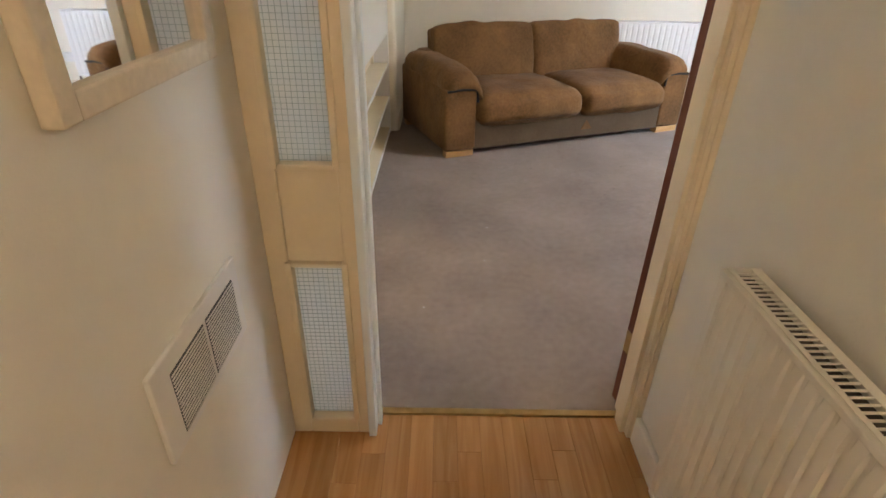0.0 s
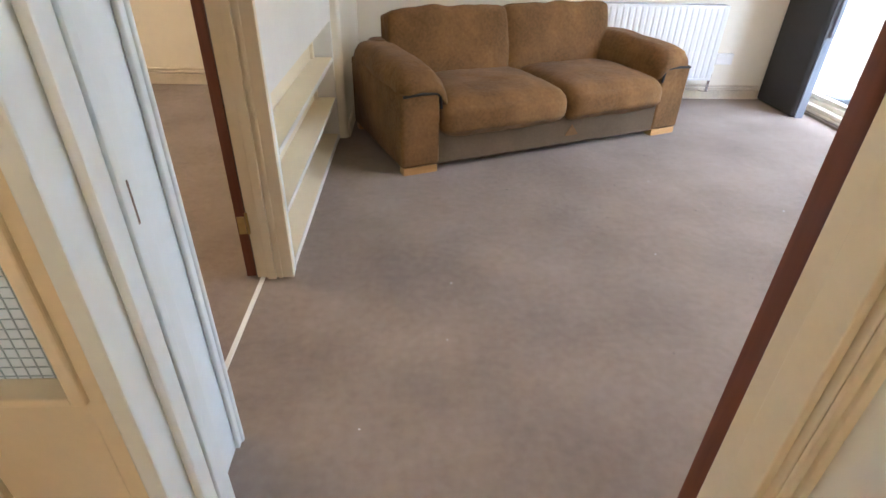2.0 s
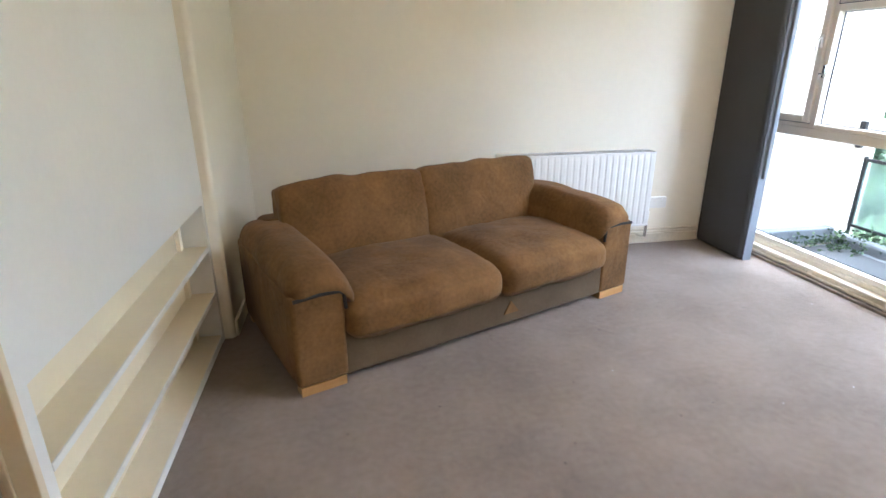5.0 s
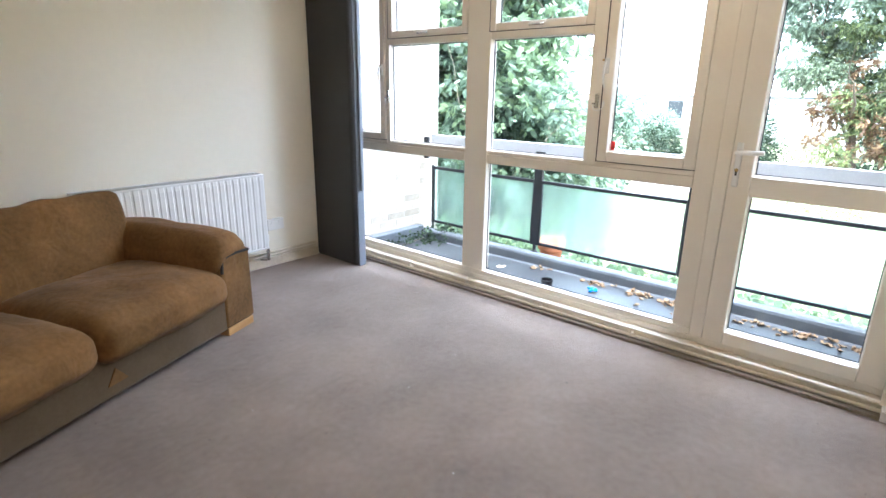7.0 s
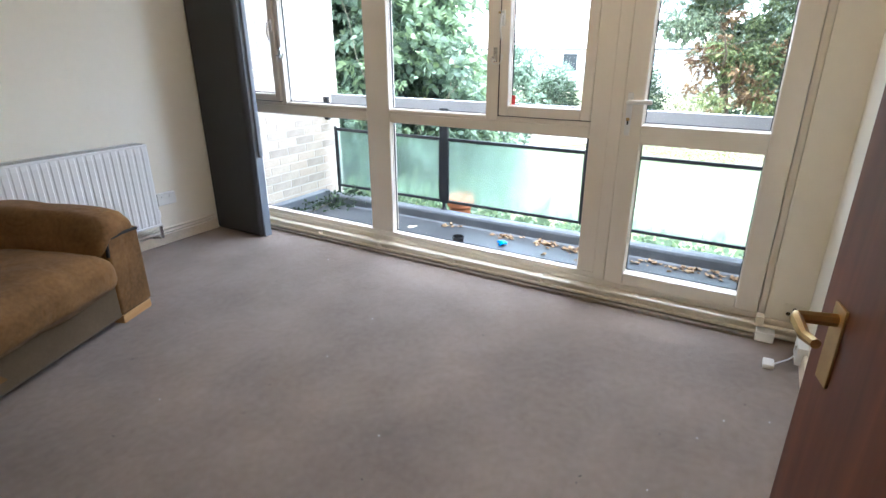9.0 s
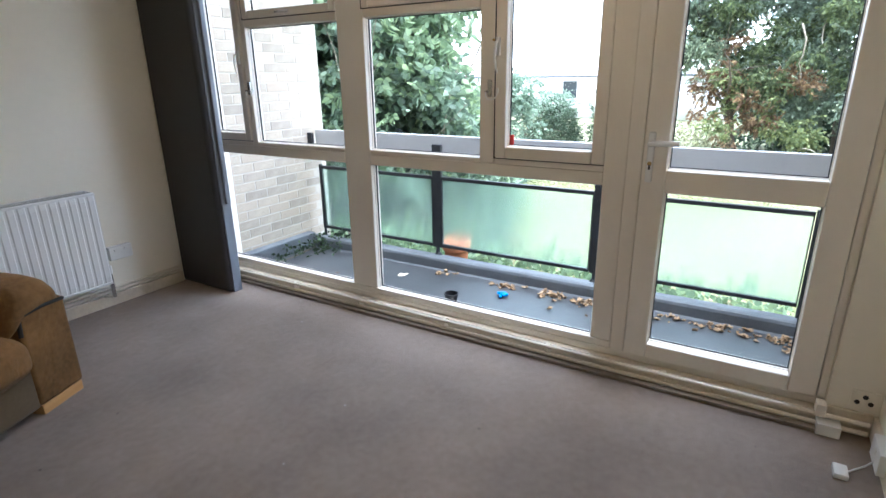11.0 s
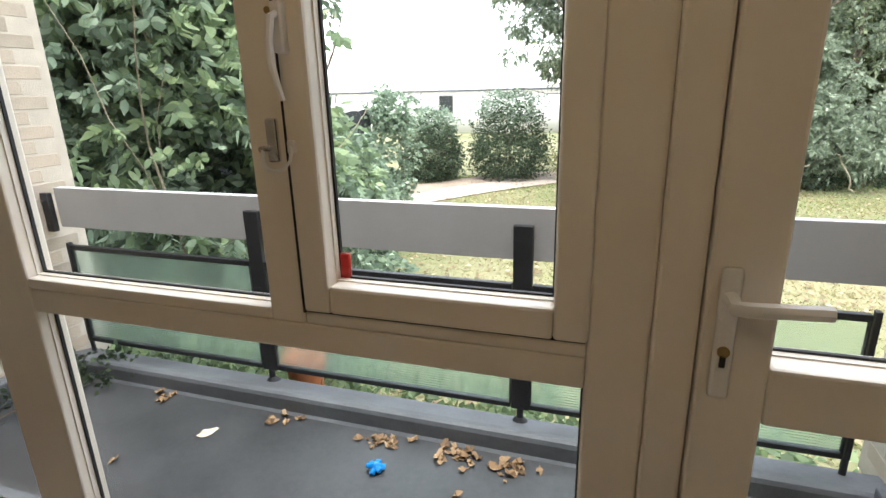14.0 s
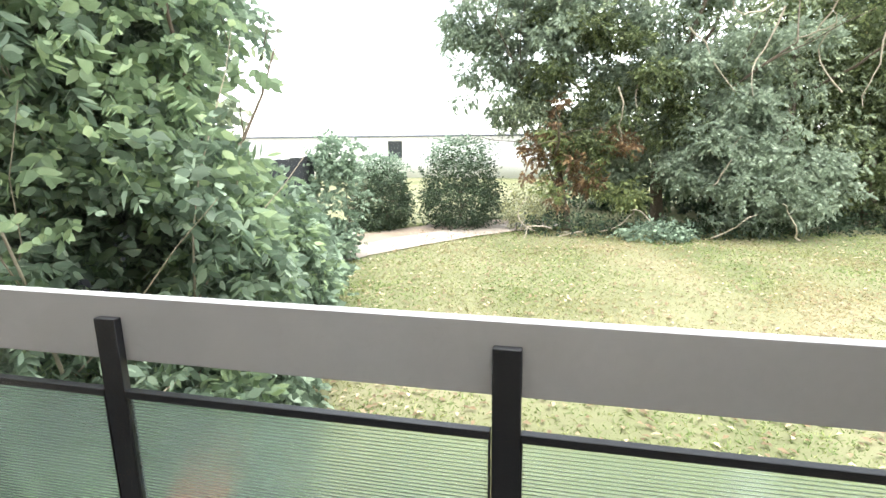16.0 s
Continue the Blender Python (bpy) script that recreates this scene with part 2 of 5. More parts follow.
def leaf_material(name, base, tint, rough=0.65, through=0.5, spread=0.4, patch=None):
    """Thin leaves: a diffuse face that lets some light through, each leaf its own shade."""
    m = bpy.data.materials.new(name)
    m.use_nodes = True
    n, l = m.node_tree.nodes, m.node_tree.links
    b, out = n["Principled BSDF"], n["Material Output"]
    geo, mix, tr, ms = n.new("ShaderNodeNewGeometry"), n.new("ShaderNodeMix"), n.new("ShaderNodeBsdfTranslucent"), n.new("ShaderNodeMixShader")
    ramp = n.new("ShaderNodeValToRGB")
    ramp.color_ramp.elements[0].color = (*[c * (1 - spread) for c in base], 1)
    ramp.color_ramp.elements[1].color = (*[c * (1 + spread) for c in tint], 1)
    mid = ramp.color_ramp.elements.new(0.6)
    mid.color = (*base, 1)
    l.new(geo.outputs["Random Per Island"], ramp.inputs["Fac"])
    colour = ramp.outputs["Color"]
    if patch:
        spot, span = n.new("ShaderNodeTexNoise"), n.new("ShaderNodeMapRange")
        spot.inputs["Scale"].default_value, spot.inputs["Detail"].default_value = 0.55, 5
        span.inputs["From Min"].default_value, span.inputs["From Max"].default_value = 0.46, 0.70
        l.new(geo.outputs["Position"], spot.inputs["Vector"])
        l.new(spot.outputs["Fac"], span.inputs["Value"])
        mix.data_type = "RGBA"
        mix.inputs["B"].default_value = (*patch, 1)
        l.new(span.outputs[0], mix.inputs["Factor"])
        l.new(colour, mix.inputs["A"])
        colour = mix.outputs["Result"]
    l.new(colour, b.inputs["Base Color"])
    l.new(colour, tr.inputs["Color"])
    b.inputs["Roughness"].default_value = rough
    ms.inputs["Fac"].default_value = through
    l.new(b.outputs[0], ms.inputs[1])
    l.new(tr.outputs[0], ms.inputs[2])
    l.new(ms.outputs[0], out.inputs["Surface"])
    return m


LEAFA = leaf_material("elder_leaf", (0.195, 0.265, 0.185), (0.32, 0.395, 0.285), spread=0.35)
LEAFF = leaf_material("young_elder_leaf", (0.235, 0.32, 0.185), (0.33, 0.41, 0.22), spread=0.25)
LEAFG = leaf_material("grey_ash_leaf", (0.23, 0.285, 0.20), (0.33, 0.38, 0.28), spread=0.25)
LEAFB = leaf_material("dull_green_leaf", (0.23, 0.28, 0.18), (0.36, 0.40, 0.25))
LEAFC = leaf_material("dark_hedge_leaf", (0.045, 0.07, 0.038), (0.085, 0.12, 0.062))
LEAFH = leaf_material("olive_shade_leaf", (0.115, 0.145, 0.065), (0.20, 0.235, 0.10))
DRYLEAF = leaf_material("pale_fallen_leaf", (0.27, 0.19, 0.11), (0.46, 0.38, 0.26))
LEAFD = leaf_material("russet_dead_leaf", (0.24, 0.15, 0.085), (0.36, 0.25, 0.13))
LEAFP = leaf_material("pale_yellow_leaf", (0.34, 0.35, 0.19), (0.50, 0.49, 0.27))
LEAFE = leaf_material("yellow_green_leaf", (0.18, 0.22, 0.09), (0.30, 0.32, 0.13))
BLADE = leaf_material("grass_blade", (0.17, 0.235, 0.07), (0.31, 0.32, 0.13), spread=0.25, patch=(0.35, 0.295, 0.155))

# ---- mesh helpers ----
def add_box(bm, x0, x1, y0, y1, z0, z1, bevel=0.0, seg=2, m=None):
    v = bmesh.ops.create_cube(bm, size=1)["verts"]
    bmesh.ops.transform(bm, verts=v, matrix=Matrix.Translation(((x0 + x1) / 2, (y0 + y1) / 2, (z0 + z1) / 2)) @ Matrix.Diagonal((x1 - x0, y1 - y0, z1 - z0, 1)))
    if bevel:
        e = list({e for w in v for e in w.link_edges})
        r = bmesh.ops.bevel(bm, geom=e, offset=bevel, segments=seg, profile=0.5, affect="EDGES")
        v = list({w for f in r["faces"] for w in f.verts} | {w for w in v if w.is_valid})
    if m:
        bmesh.ops.transform(bm, verts=v, matrix=m)
    return v


def box(*a, **k):
    bm = bmesh.new()
    add_box(bm, *a, **k)
    return bm


def add_rod(bm, a, b, r, r2=None, seg=10):
    a, b = Vector(a), Vector(b)
    d = b - a
    m = Matrix.Translation((a + b) / 2) @ d.to_track_quat("Z", "Y").to_matrix().to_4x4()
    return bmesh.ops.create_cone(bm, cap_ends=True, segments=seg, radius1=r, radius2=r if r2 is None else r2, depth=d.length, matrix=m)["verts"]


def rod(*a, **k):
    bm = bmesh.new()
    add_rod(bm, *a, **k)
    return bm


def add_tube(bm, pts, r, seg=8):
    """A bent tube through points, its radius a number or one per point."""
    rings, q, last = [], None, None
    for i, p in enumerate(pts):
        p = Vector(p)
        d = (Vector(pts[min(i + 1, len(pts) - 1)]) - Vector(pts[max(i - 1, 0)])).normalized()
        q = d.to_track_quat("Z", "Y") if q is None else last.rotation_difference(d) @ q
        last = d
        ri = r[i] if isinstance(r, (list, tuple)) else r
        rings.append([bm.verts.new(p + q @ Vector((ri * math.cos(a), ri * math.sin(a), 0))) for a in [2 * math.pi * k / seg for k in range(seg)]])
    for a, b in zip(rings, rings[1:]):
        for k in range(seg):
            bm.faces.new((a[k], a[(k + 1) % seg], b[(k + 1) % seg], b[k]))
    bm.faces.new(rings[0][::-1])
    bm.faces.new(rings[-1])


def tube(*a, **k):
    bm = bmesh.new()
    add_tube(bm, *a, **k)
    return bm


def finish(bm, name, mat, smooth=None):
    bmesh.ops.recalc_face_normals(bm, faces=bm.faces)
    me = bpy.data.meshes.new(name)
    flat = []
    if smooth:
        bm.faces.index_update()
        for f in bm.faces:
            a = f.calc_area()
            if all(g is f or g.calc_area() < 0.3 * a for e in f.edges for g in e.link_faces):
                flat.append(f.index)
    bm.to_mesh(me)
    bm.free()
    me.materials.append(mat)
    if smooth:
        me.shade_smooth()
        me.set_sharp_from_angle(angle=radians(smooth))
        for k in flat:
            me.polygons[k].use_smooth = False
    return me


def part(name, bm, mat, parent, label="", smooth=40, m=None):
    ob = new(name, finish(bm, name, mat, smooth))
    ob.parent = parent
    if m is not None:
        ob.matrix_local = m
    return tagged(ob, label=label)


def thing(name, label, category, at=None, group="", kind=""):
    ob = new(name)
    ob.empty_display_size = 0.1
    if at is not None:
        ob.matrix_world = at
    return tagged(ob, label, category, group, kind)


def solo(name, bm, mat, label, category, smooth=40, group="", kind="", m=None):
    ob = new(name, finish(bm, name, mat, smooth))
    if m is not None:
        ob.matrix_world = m
    return tagged(ob, label, category, group, kind)


def structure(name, bm, mat, label, category, smooth=None):
    return solo(name, bm, mat, label, category, smooth=smooth, kind="structure")


def cushion(sx, sy, sz, r, puff=0.03, wrinkle=0.006, cuts=14, seed=0):
    """A soft block centred on its base's middle, rounded by r and swollen on its broad faces."""
    bm = bmesh.new()
    bmesh.ops.create_cube(bm, size=2)
    bmesh.ops.subdivide_edges(bm, edges=bm.edges, cuts=cuts, use_grid_fill=True)
    h = Vector((sx / 2, sy / 2, sz / 2))
    for v in bm.verts:
        u = v.co.copy()
        p = Vector((u.x * h.x, u.y * h.y, u.z * h.z))
        rr = min(r, min(h) * 0.98)
        c = Vector([max(-h[i] + rr, min(h[i] - rr, p[i])) for i in range(3)])
        d = p - c
        if d.length > 1e-6:
            p = c + d.normalized() * rr
        p.z += puff * u.z * (1 - u.x ** 4) * (1 - u.y ** 4)
        p.y += puff * 0.5 * u.y * (1 - u.x ** 4) * (1 - u.z ** 4)
        n = noise.noise(p * 4 + Vector((seed, 0, 0))) + 0.5 * noise.noise(p * 11 + Vector((seed, 3, 0)))
        v.co = p + (p.normalized() * n * wrinkle * 1.6) + Vector((0, 0, sz / 2))
    return bm

# ---- setting: floors, walls, ceilings ----
SOUTH, HALL_N, WEST, WEST_B, NORTH, WIN, TOP = 1.43, 1.32, -0.57, -0.71, 5.38, 3.15, 2.42

floor = structure("floor", box(WEST_B, 3.3, 1.40, NORTH + 0.1, -0.12, 0.0), CARPET, "mauve-brown cut pile carpet with faint tread marks", "carpet")
structure("floor_bedroom", box(-4.2, WEST_B, 0.2, 5.75, -0.12, 0.0), CARPET, "mauve-brown cut pile carpet in the side room", "carpet")
hall_floor = structure("floor_hall", box(-0.75, 0.6, -2.6, 1.40, -0.12, -0.012), DARKSLOT, "dark underlay beneath the laminate boards", "floor")

structure("wall_north", box(WEST_B, 3.30, NORTH, NORTH + 0.15, 0, TOP), CREAM, "smooth cream painted plaster wall behind the sofa", "wall")
# wall towards the side room: a pier by the hall, a door opening, a wall with a shelf recess
structure("wall_west_1", box(WEST_B, WEST, SOUTH, 1.93, 0, TOP), DAYLITWHITE, "narrow white gloss painted wall pier", "wall")
structure("wall_west_2", box(WEST_B, WEST, 1.93, 2.76, 2.05, TOP), WHITEWALL, "wall over the side room's doorway", "wall")
bm = bmesh.new()
add_box(bm, WEST_B, WEST, 2.76, 2.80, 0, 0.738)
add_box(bm, WEST_B, WEST, 2.76, 4.35, 0.738, TOP)
add_box(bm, WEST_B, WEST, 4.31, 4.35, 0, 0.738)
add_box(bm, WEST_B - 0.02, -0.70, 2.80, 4.31, 0, 0.738)
structure("wall_west_3", bm, WHITEWALL, "white painted panel wall with a low shelf recess", "wall")
structure("wall_west_4", box(WEST_B, -0.515, 4.35, NORTH + 0.03, -0.03, TOP + 0.03, bevel=0.025, seg=5), CREAM, "cream painted wall return beside the sofa", "wall", smooth=40)

# wall between hall and living room
structure("wall_south_1", box(0.47, 3.3, HALL_N, SOUTH, 0, TOP), CREAM, "cream painted plaster wall behind the open door", "wall")
structure("wall_south_2", box(-0.62, 0.47, HALL_N, SOUTH, 2.06, TOP), CREAM, "cream wall over the hall doorway", "wall")
structure("wall_south_3", box(-4.2, -0.62, 0.1, 0.2, 0, TOP), CREAM, "cream side room wall", "wall")
structure("hall_wall_west", box(-0.75, -0.60, -2.6, 1.42, 0, TOP), HALLWALL, "off-white painted hall wall", "wall")
structure("hall_wall_east", box(0.43, 0.58, -2.6, HALL_N, 0, TOP), HALLWALL, "cream painted hall wall above the radiator", "wall")
structure("hall_wall_south", box(-0.75, 0.58, -2.75, -2.6, 0, TOP), HALLWALL, "cream hall end wall", "wall")
structure("ceiling", box(WEST_B, 3.3, SOUTH, NORTH, TOP, TOP + 0.12), CEIL, "flat white painted ceiling", "ceiling")
structure("ceiling_hall", box(-0.75, 0.58, -2.6, SOUTH, TOP, TOP + 0.12), CEIL, "flat white hall ceiling", "ceiling")
structure("ceiling_bedroom", box(-4.2, WEST_B, 0.1, 5.75, TOP, TOP + 0.12), CEIL, "flat white ceiling of the side room", "ceiling")
structure("wall_bedroom_north", box(-4.2, WEST_B, 5.62, 5.75, 0, TOP), CREAM, "cream painted side room wall", "wall")
bm = bmesh.new()
add_box(bm, -4.35, -4.2, 0.1, 5.75, 0, TOP + 0.12)
structure("wall_bedroom_west", bm, CREAM, "plain cream side room wall", "wall")

# window wall: base, head and the strip beside the door
structure("wall_window_base", box(3.128, 3.30, 1.60, NORTH, 0, 0.062), SKIRT, "cream painted timber base under the windows", "wall")
structure("wall_window_head", box(WIN, 3.30, 1.43, NORTH, 2.24, TOP), CREAM, "cream wall over the windows", "wall")
structure("wall_window_south", box(3.13, 3.30, SOUTH, 1.60, 0.0, 2.24), CREAM, "narrow cream wall beside the balcony door", "wall")

# unseen upper wall, added to keep sun and sky off the balcony
structure("facade_shade_wall", box(3.15, 3.30, -6.0, 14.0, TOP + 0.12, 6.2), MORTAR, "plain buff wall added out of view above the windows to shade the balcony", "wall")

# charcoal boxed column in the corner
structure("wall_window_north", box(3.13, 3.30, 5.25, NORTH, 0.062, 2.24), CREAM, "narrow cream wall behind the corner column", "wall")
bm = box(2.872, 2.966, 4.872, NORTH, 0, TOP, bevel=0.03, seg=4)
structure("column", bm, CHARCOAL, "charcoal painted boxed corner column with rounded edges", "column", smooth=40)
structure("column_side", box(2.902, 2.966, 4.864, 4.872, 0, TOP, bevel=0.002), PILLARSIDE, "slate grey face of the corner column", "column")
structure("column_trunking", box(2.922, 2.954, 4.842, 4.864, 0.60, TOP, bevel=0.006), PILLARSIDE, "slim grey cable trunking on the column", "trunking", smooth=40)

# ---- trim ----
# hall doorway: jambs, stops, sidelight
JL, JR = -0.352, 0.404
bm = bmesh.new()
add_box(bm, JR, 0.475, HALL_N - 0.004, SOUTH + 0.004, 0, 2.06, bevel=0.003)
structure("door_jamb_1", bm, TRIM, "cream gloss painted door jamb", "jamb")
bm = bmesh.new()
add_box(bm, JR - 0.014, JR, 1.33, 1.385, 0, 2.03, bevel=0.002)
structure("door_stop_1", bm, TRIM, "cream gloss door stop strip", "door stop")
bm = bmesh.new()
for k, (a, b) in enumerate(((0.0, 0.09), (0.012, 0.03), (0.036, 0.054), (0.060, 0.084))):
    add_box(bm, JR + a, JR + b + 0.004, HALL_N - 0.012 - 0.007 * k, HALL_N - 0.004, 0, 2.08, bevel=0.003)
structure("architrave_1", bm, TRIM, "stepped cream architrave of the hall doorway", "architrave", smooth=30)
bm = bmesh.new()
add_box(bm, JL - 0.022, JL, 1.30, SOUTH + 0.01, 0, 2.06, bevel=0.003)
add_box(bm, JL - 0.0, JL + 0.012, 1.345, 1.375, 0, 2.04, bevel=0.003)
add_box(bm, JL - 0.0, JL + 0.007, 1.39, 1.405, 0, 2.04, bevel=0.003)
structure("door_jamb_2", bm, DAYLITWHITE, "grooved white door jamb post", "jamb", smooth=30)
structure("door_head", box(JL - 0.022, 0.47, 1.30, SOUTH + 0.004, 2.04, 2.06), TRIM, "cream door head lining", "jamb")

side = thing("sidelight", "cream timber sidelight with wired obscure glass panes", "window", kind="structure")
part("stile", box(-0.60, -0.548, 1.315, 1.375, 0, 2.06, bevel=0.004), TRIM, side)
part("stile", box(-0.408, JL - 0.022, 1.315, 1.375, 0, 2.06, bevel=0.004), TRIM, side)
part("bottom_rail", box(-0.548, -0.408, 1.315, 1.375, 0, 0.053, bevel=0.004), TRIM, side)
part("middle_rail", box(-0.548, -0.408, 1.322, 1.368, 0.600, 0.845, bevel=0.003), TRIM, side)
part("top_rail", box(-0.548, -0.408, 1.315, 1.375, 1.95, 2.06, bevel=0.004), TRIM, side)
for z0, z1 in ((0.053, 0.600), (0.845, 1.95)):
    pane = part("pane", box(-0.548, -0.408, 1.342, 1.348, z0, z1), WIRED, side, "obscure wired glass pane")
    bm = bmesh.new()
    for k in range(1, 11):
        x = -0.548 + 0.0128 * k
        add_box(bm, x - 0.0005, x + 0.0005, 1.3405, 1.3415, z0, z1)
    for k in range(1, int((z1 - z0) / 0.0128)):
        z = z0 + 0.0128 * k
        add_box(bm, -0.548, -0.408, 1.3405, 1.3415, z - 0.0005, z + 0.0005)
    part("wire_mesh", bm, WIRE, pane, "fine square wire mesh", smooth=None)
    bm = bmesh.new()
    for x0, x1, a, b in ((-0.556, -0.540, z0, z1), (-0.416, -0.400, z0, z1), (-0.54, -0.416, z0, z0 + 0.012), (-0.54, -0.416, z1 - 0.012, z1)):
        add_box(bm, x0, x1, 1.308, 1.340, a, b, bevel=0.003)
    part("beading", bm, TRIM, side)

structure("strike_plate", box(JL, JL + 0.002, 1.396, 1.416, 1.0, 1.05, bevel=0.0008), CHROME, "dull metal lock strike plate on the jamb", "strike plate")
structure("threshold_strip", box(JL, JR, 1.388, 1.412, -0.002, 0.008, bevel=0.003), BRASS, "worn brass carpet threshold strip", "threshold", smooth=40)

# side room doorway
structure("door_lining_1", box(WEST_B - 0.004, WEST + 0.004, 2.735, 2.76, 0, 2.05, bevel=0.003), TRIM, "cream painted door lining", "jamb")
structure("door_lining_2", box(WEST_B - 0.004, WEST + 0.004, 1.93, 1.955, 0, 2.05, bevel=0.003), WHITETRIM, "white painted door lining", "jamb")
structure("door_lining_3", box(WEST_B - 0.004, WEST + 0.004, 1.955, 2.735, 2.03, 2.05), TRIM, "cream painted door head", "jamb")
bm = bmesh.new()
add_box(bm, WEST_B + 0.04, WEST_B + 0.075, 2.722, 2.735, 0, 2.03, bevel=0.003)
add_box(bm, WEST_B + 0.085, WEST_B + 0.10, 2.728, 2.735, 0, 2.03, bevel=0.003)
structure("door_stop_2", bm, TRIM, "cream grooved door stop", "door stop", smooth=30)
bm = bmesh.new()
add_box(bm, WEST, WEST + 0.012, 1.905, 1.935, 0, 2.08, bevel=0.004, seg=3)
add_box(bm, WEST, WEST + 0.018, 1.925, 1.94, 0, 2.08, bevel=0.006, seg=3)
structure("architrave_2", bm, DAYLITWHITE, "rounded white bead at the doorway edge", "architrave", smooth=40)
structure("threshold_seam", box(-0.70, -0.682, 1.955, 2.735, -0.002, 0.006, bevel=0.002), WHITETRIM, "pale carpet joining strip in the doorway", "threshold")

# skirtings
def skirting(name, x0, x1, y0, y1, label, h=0.095, mat=SKIRT):
    return structure(name, box(x0, x1, y0, y1, 0, h, bevel=0.006), mat, label, "skirting", smooth=40)


skirting("baseboard_north", -0.515, 2.872, NORTH - 0.018, NORTH, "cream painted skirting behind the sofa", h=0.075)
skirting("baseboard_west", -0.515, -0.50, 4.37, NORTH - 0.018, "cream painted skirting on the wall return")
skirting("baseboard_south", 0.47, 3.13, SOUTH, SOUTH + 0.016, "cream painted skirting behind the door")
skirting("baseboard_window", 3.114, 3.13, SOUTH + 0.016, 1.60, "cream painted skirting beside the balcony door", h=0.10)
skirting("baseboard_bedroom", -4.2, WEST_B, 5.60, 5.62, "cream side room skirting", h=0.09)
skirting("baseboard_hall", 0.412, 0.43, -2.6, 1.30, "white hall skirting", h=0.10, mat=WHITETRIM)

# built-in shelves in the recess
shelves = thing("shelf_unit", "white painted built-in low shelves in the wall recess", "shelves")
for z in (0.045, 0.285, 0.53):
    part("shelf", box(-0.696, WEST - 0.004, 2.80, 4.31, z - 0.02, z, bevel=0.002), SHELFCREAM, shelves)
    part("lipping", box(WEST - 0.004, WEST + 0.002, 2.80, 4.31, z - 0.021, z + 0.001, bevel=0.002), WHITEWALL, shelves)
part("plinth", box(-0.60, WEST - 0.004, 2.80, 4.31, 0, 0.025), WHITEWALL, shelves)
part("back_panel", box(-0.70, -0.696, 2.80, 4.31, 0.0, 0.738), SHELFCREAM, shelves)
for z0, z1 in ((0.045, 0.265), (0.285, 0.51), (0.53, 0.738)):
    part("batten", box(-0.696, -0.676, 4.25, 4.29, z0, z1, bevel=0.002), SHELFCREAM, shelves)

# ---- windows and balcony door ----
WX0, WX1, GX = 3.165, 3.235, 3.217


def bars(parent, name, rects, mat=UPVC, x0=WX0, x1=WX1, bevel=0.006):
    for y0, y1, z0, z1 in rects:
        part(name, box(x0, x1, y0, y1, z0, z1, bevel=bevel, seg=2), mat, parent)


def glaze(parent, y0, y1, z0, z1, x=GX):
    """A clear pane with black gaskets and a slim glazing bead on all sides."""
    p = part("pane", box(x - 0.003, x + 0.003, y0, y1, z0, z1), CLEAR, parent, "clear double glazed pane", smooth=None)
    p.visible_shadow = False
    for name, mat, d, xa, xb in (("gasket", GASKET, 0.007, x - 0.012, x - 0.004), ("glazing_bead", UPVC, 0.010, x - 0.026, x - 0.012)):
        bm = bmesh.new()
        e = d if name == "gasket" else 0.003
        for a in ((y0 - 0.006, y0 + e, z0 - 0.006, z1 + 0.006), (y1 - e, y1 + 0.006, z0 - 0.006, z1 + 0.006), (y0 + e, y1 - e, z0 - 0.006, z0 + e), (y0 + e, y1 - e, z1 - e, z1 + 0.006)):
            add_box(bm, xa, xb, *a)
        part(name, bm, mat, p, smooth=None)


win = thing("window_1", "white plastic window wall with fixed and opening lights", "window", kind="structure")
bars(win, "window_frame", (
    (1.60, 5.25, 0.062, 0.098), (2.46, 5.25, 0.098, 0.134),
    (1.60, 5.25, 2.19, 2.24),
    (5.21, 5.25, 0.134, 2.19),
    (3.86, 4.045, 0.134, 2.19),
    (2.46, 2.558, 0.134, 2.19),
    (2.558, 3.86, 0.885, 0.945), (4.045, 5.21, 0.885, 0.945), (2.558, 3.092, 0.945, 0.972), (4.815, 5.21, 0.945, 0.972),
    (3.092, 3.172, 0.945, 2.19),
    (4.775, 4.815, 0.945, 2.19),
    (3.172, 3.86, 1.655, 1.70), (4.045, 4.775, 1.655, 1.70),
))
bars(win, "window_rail", ((3.172, 3.86, 0.945, 0.972), (4.045, 4.775, 0.945, 0.972)))
bars(win, "post", ((2.395, 2.46, 0.098, 2.19), (1.60, 1.632, 0.098, 2.19)), x0=3.155)
glaze(win, 4.045, 5.21, 0.134, 0.885)
glaze(win, 2.558, 3.86, 0.134, 0.885)
glaze(win, 3.172, 3.86, 0.972, 1.655)
glaze(win, 4.045, 4.775, 0.972, 1.655)


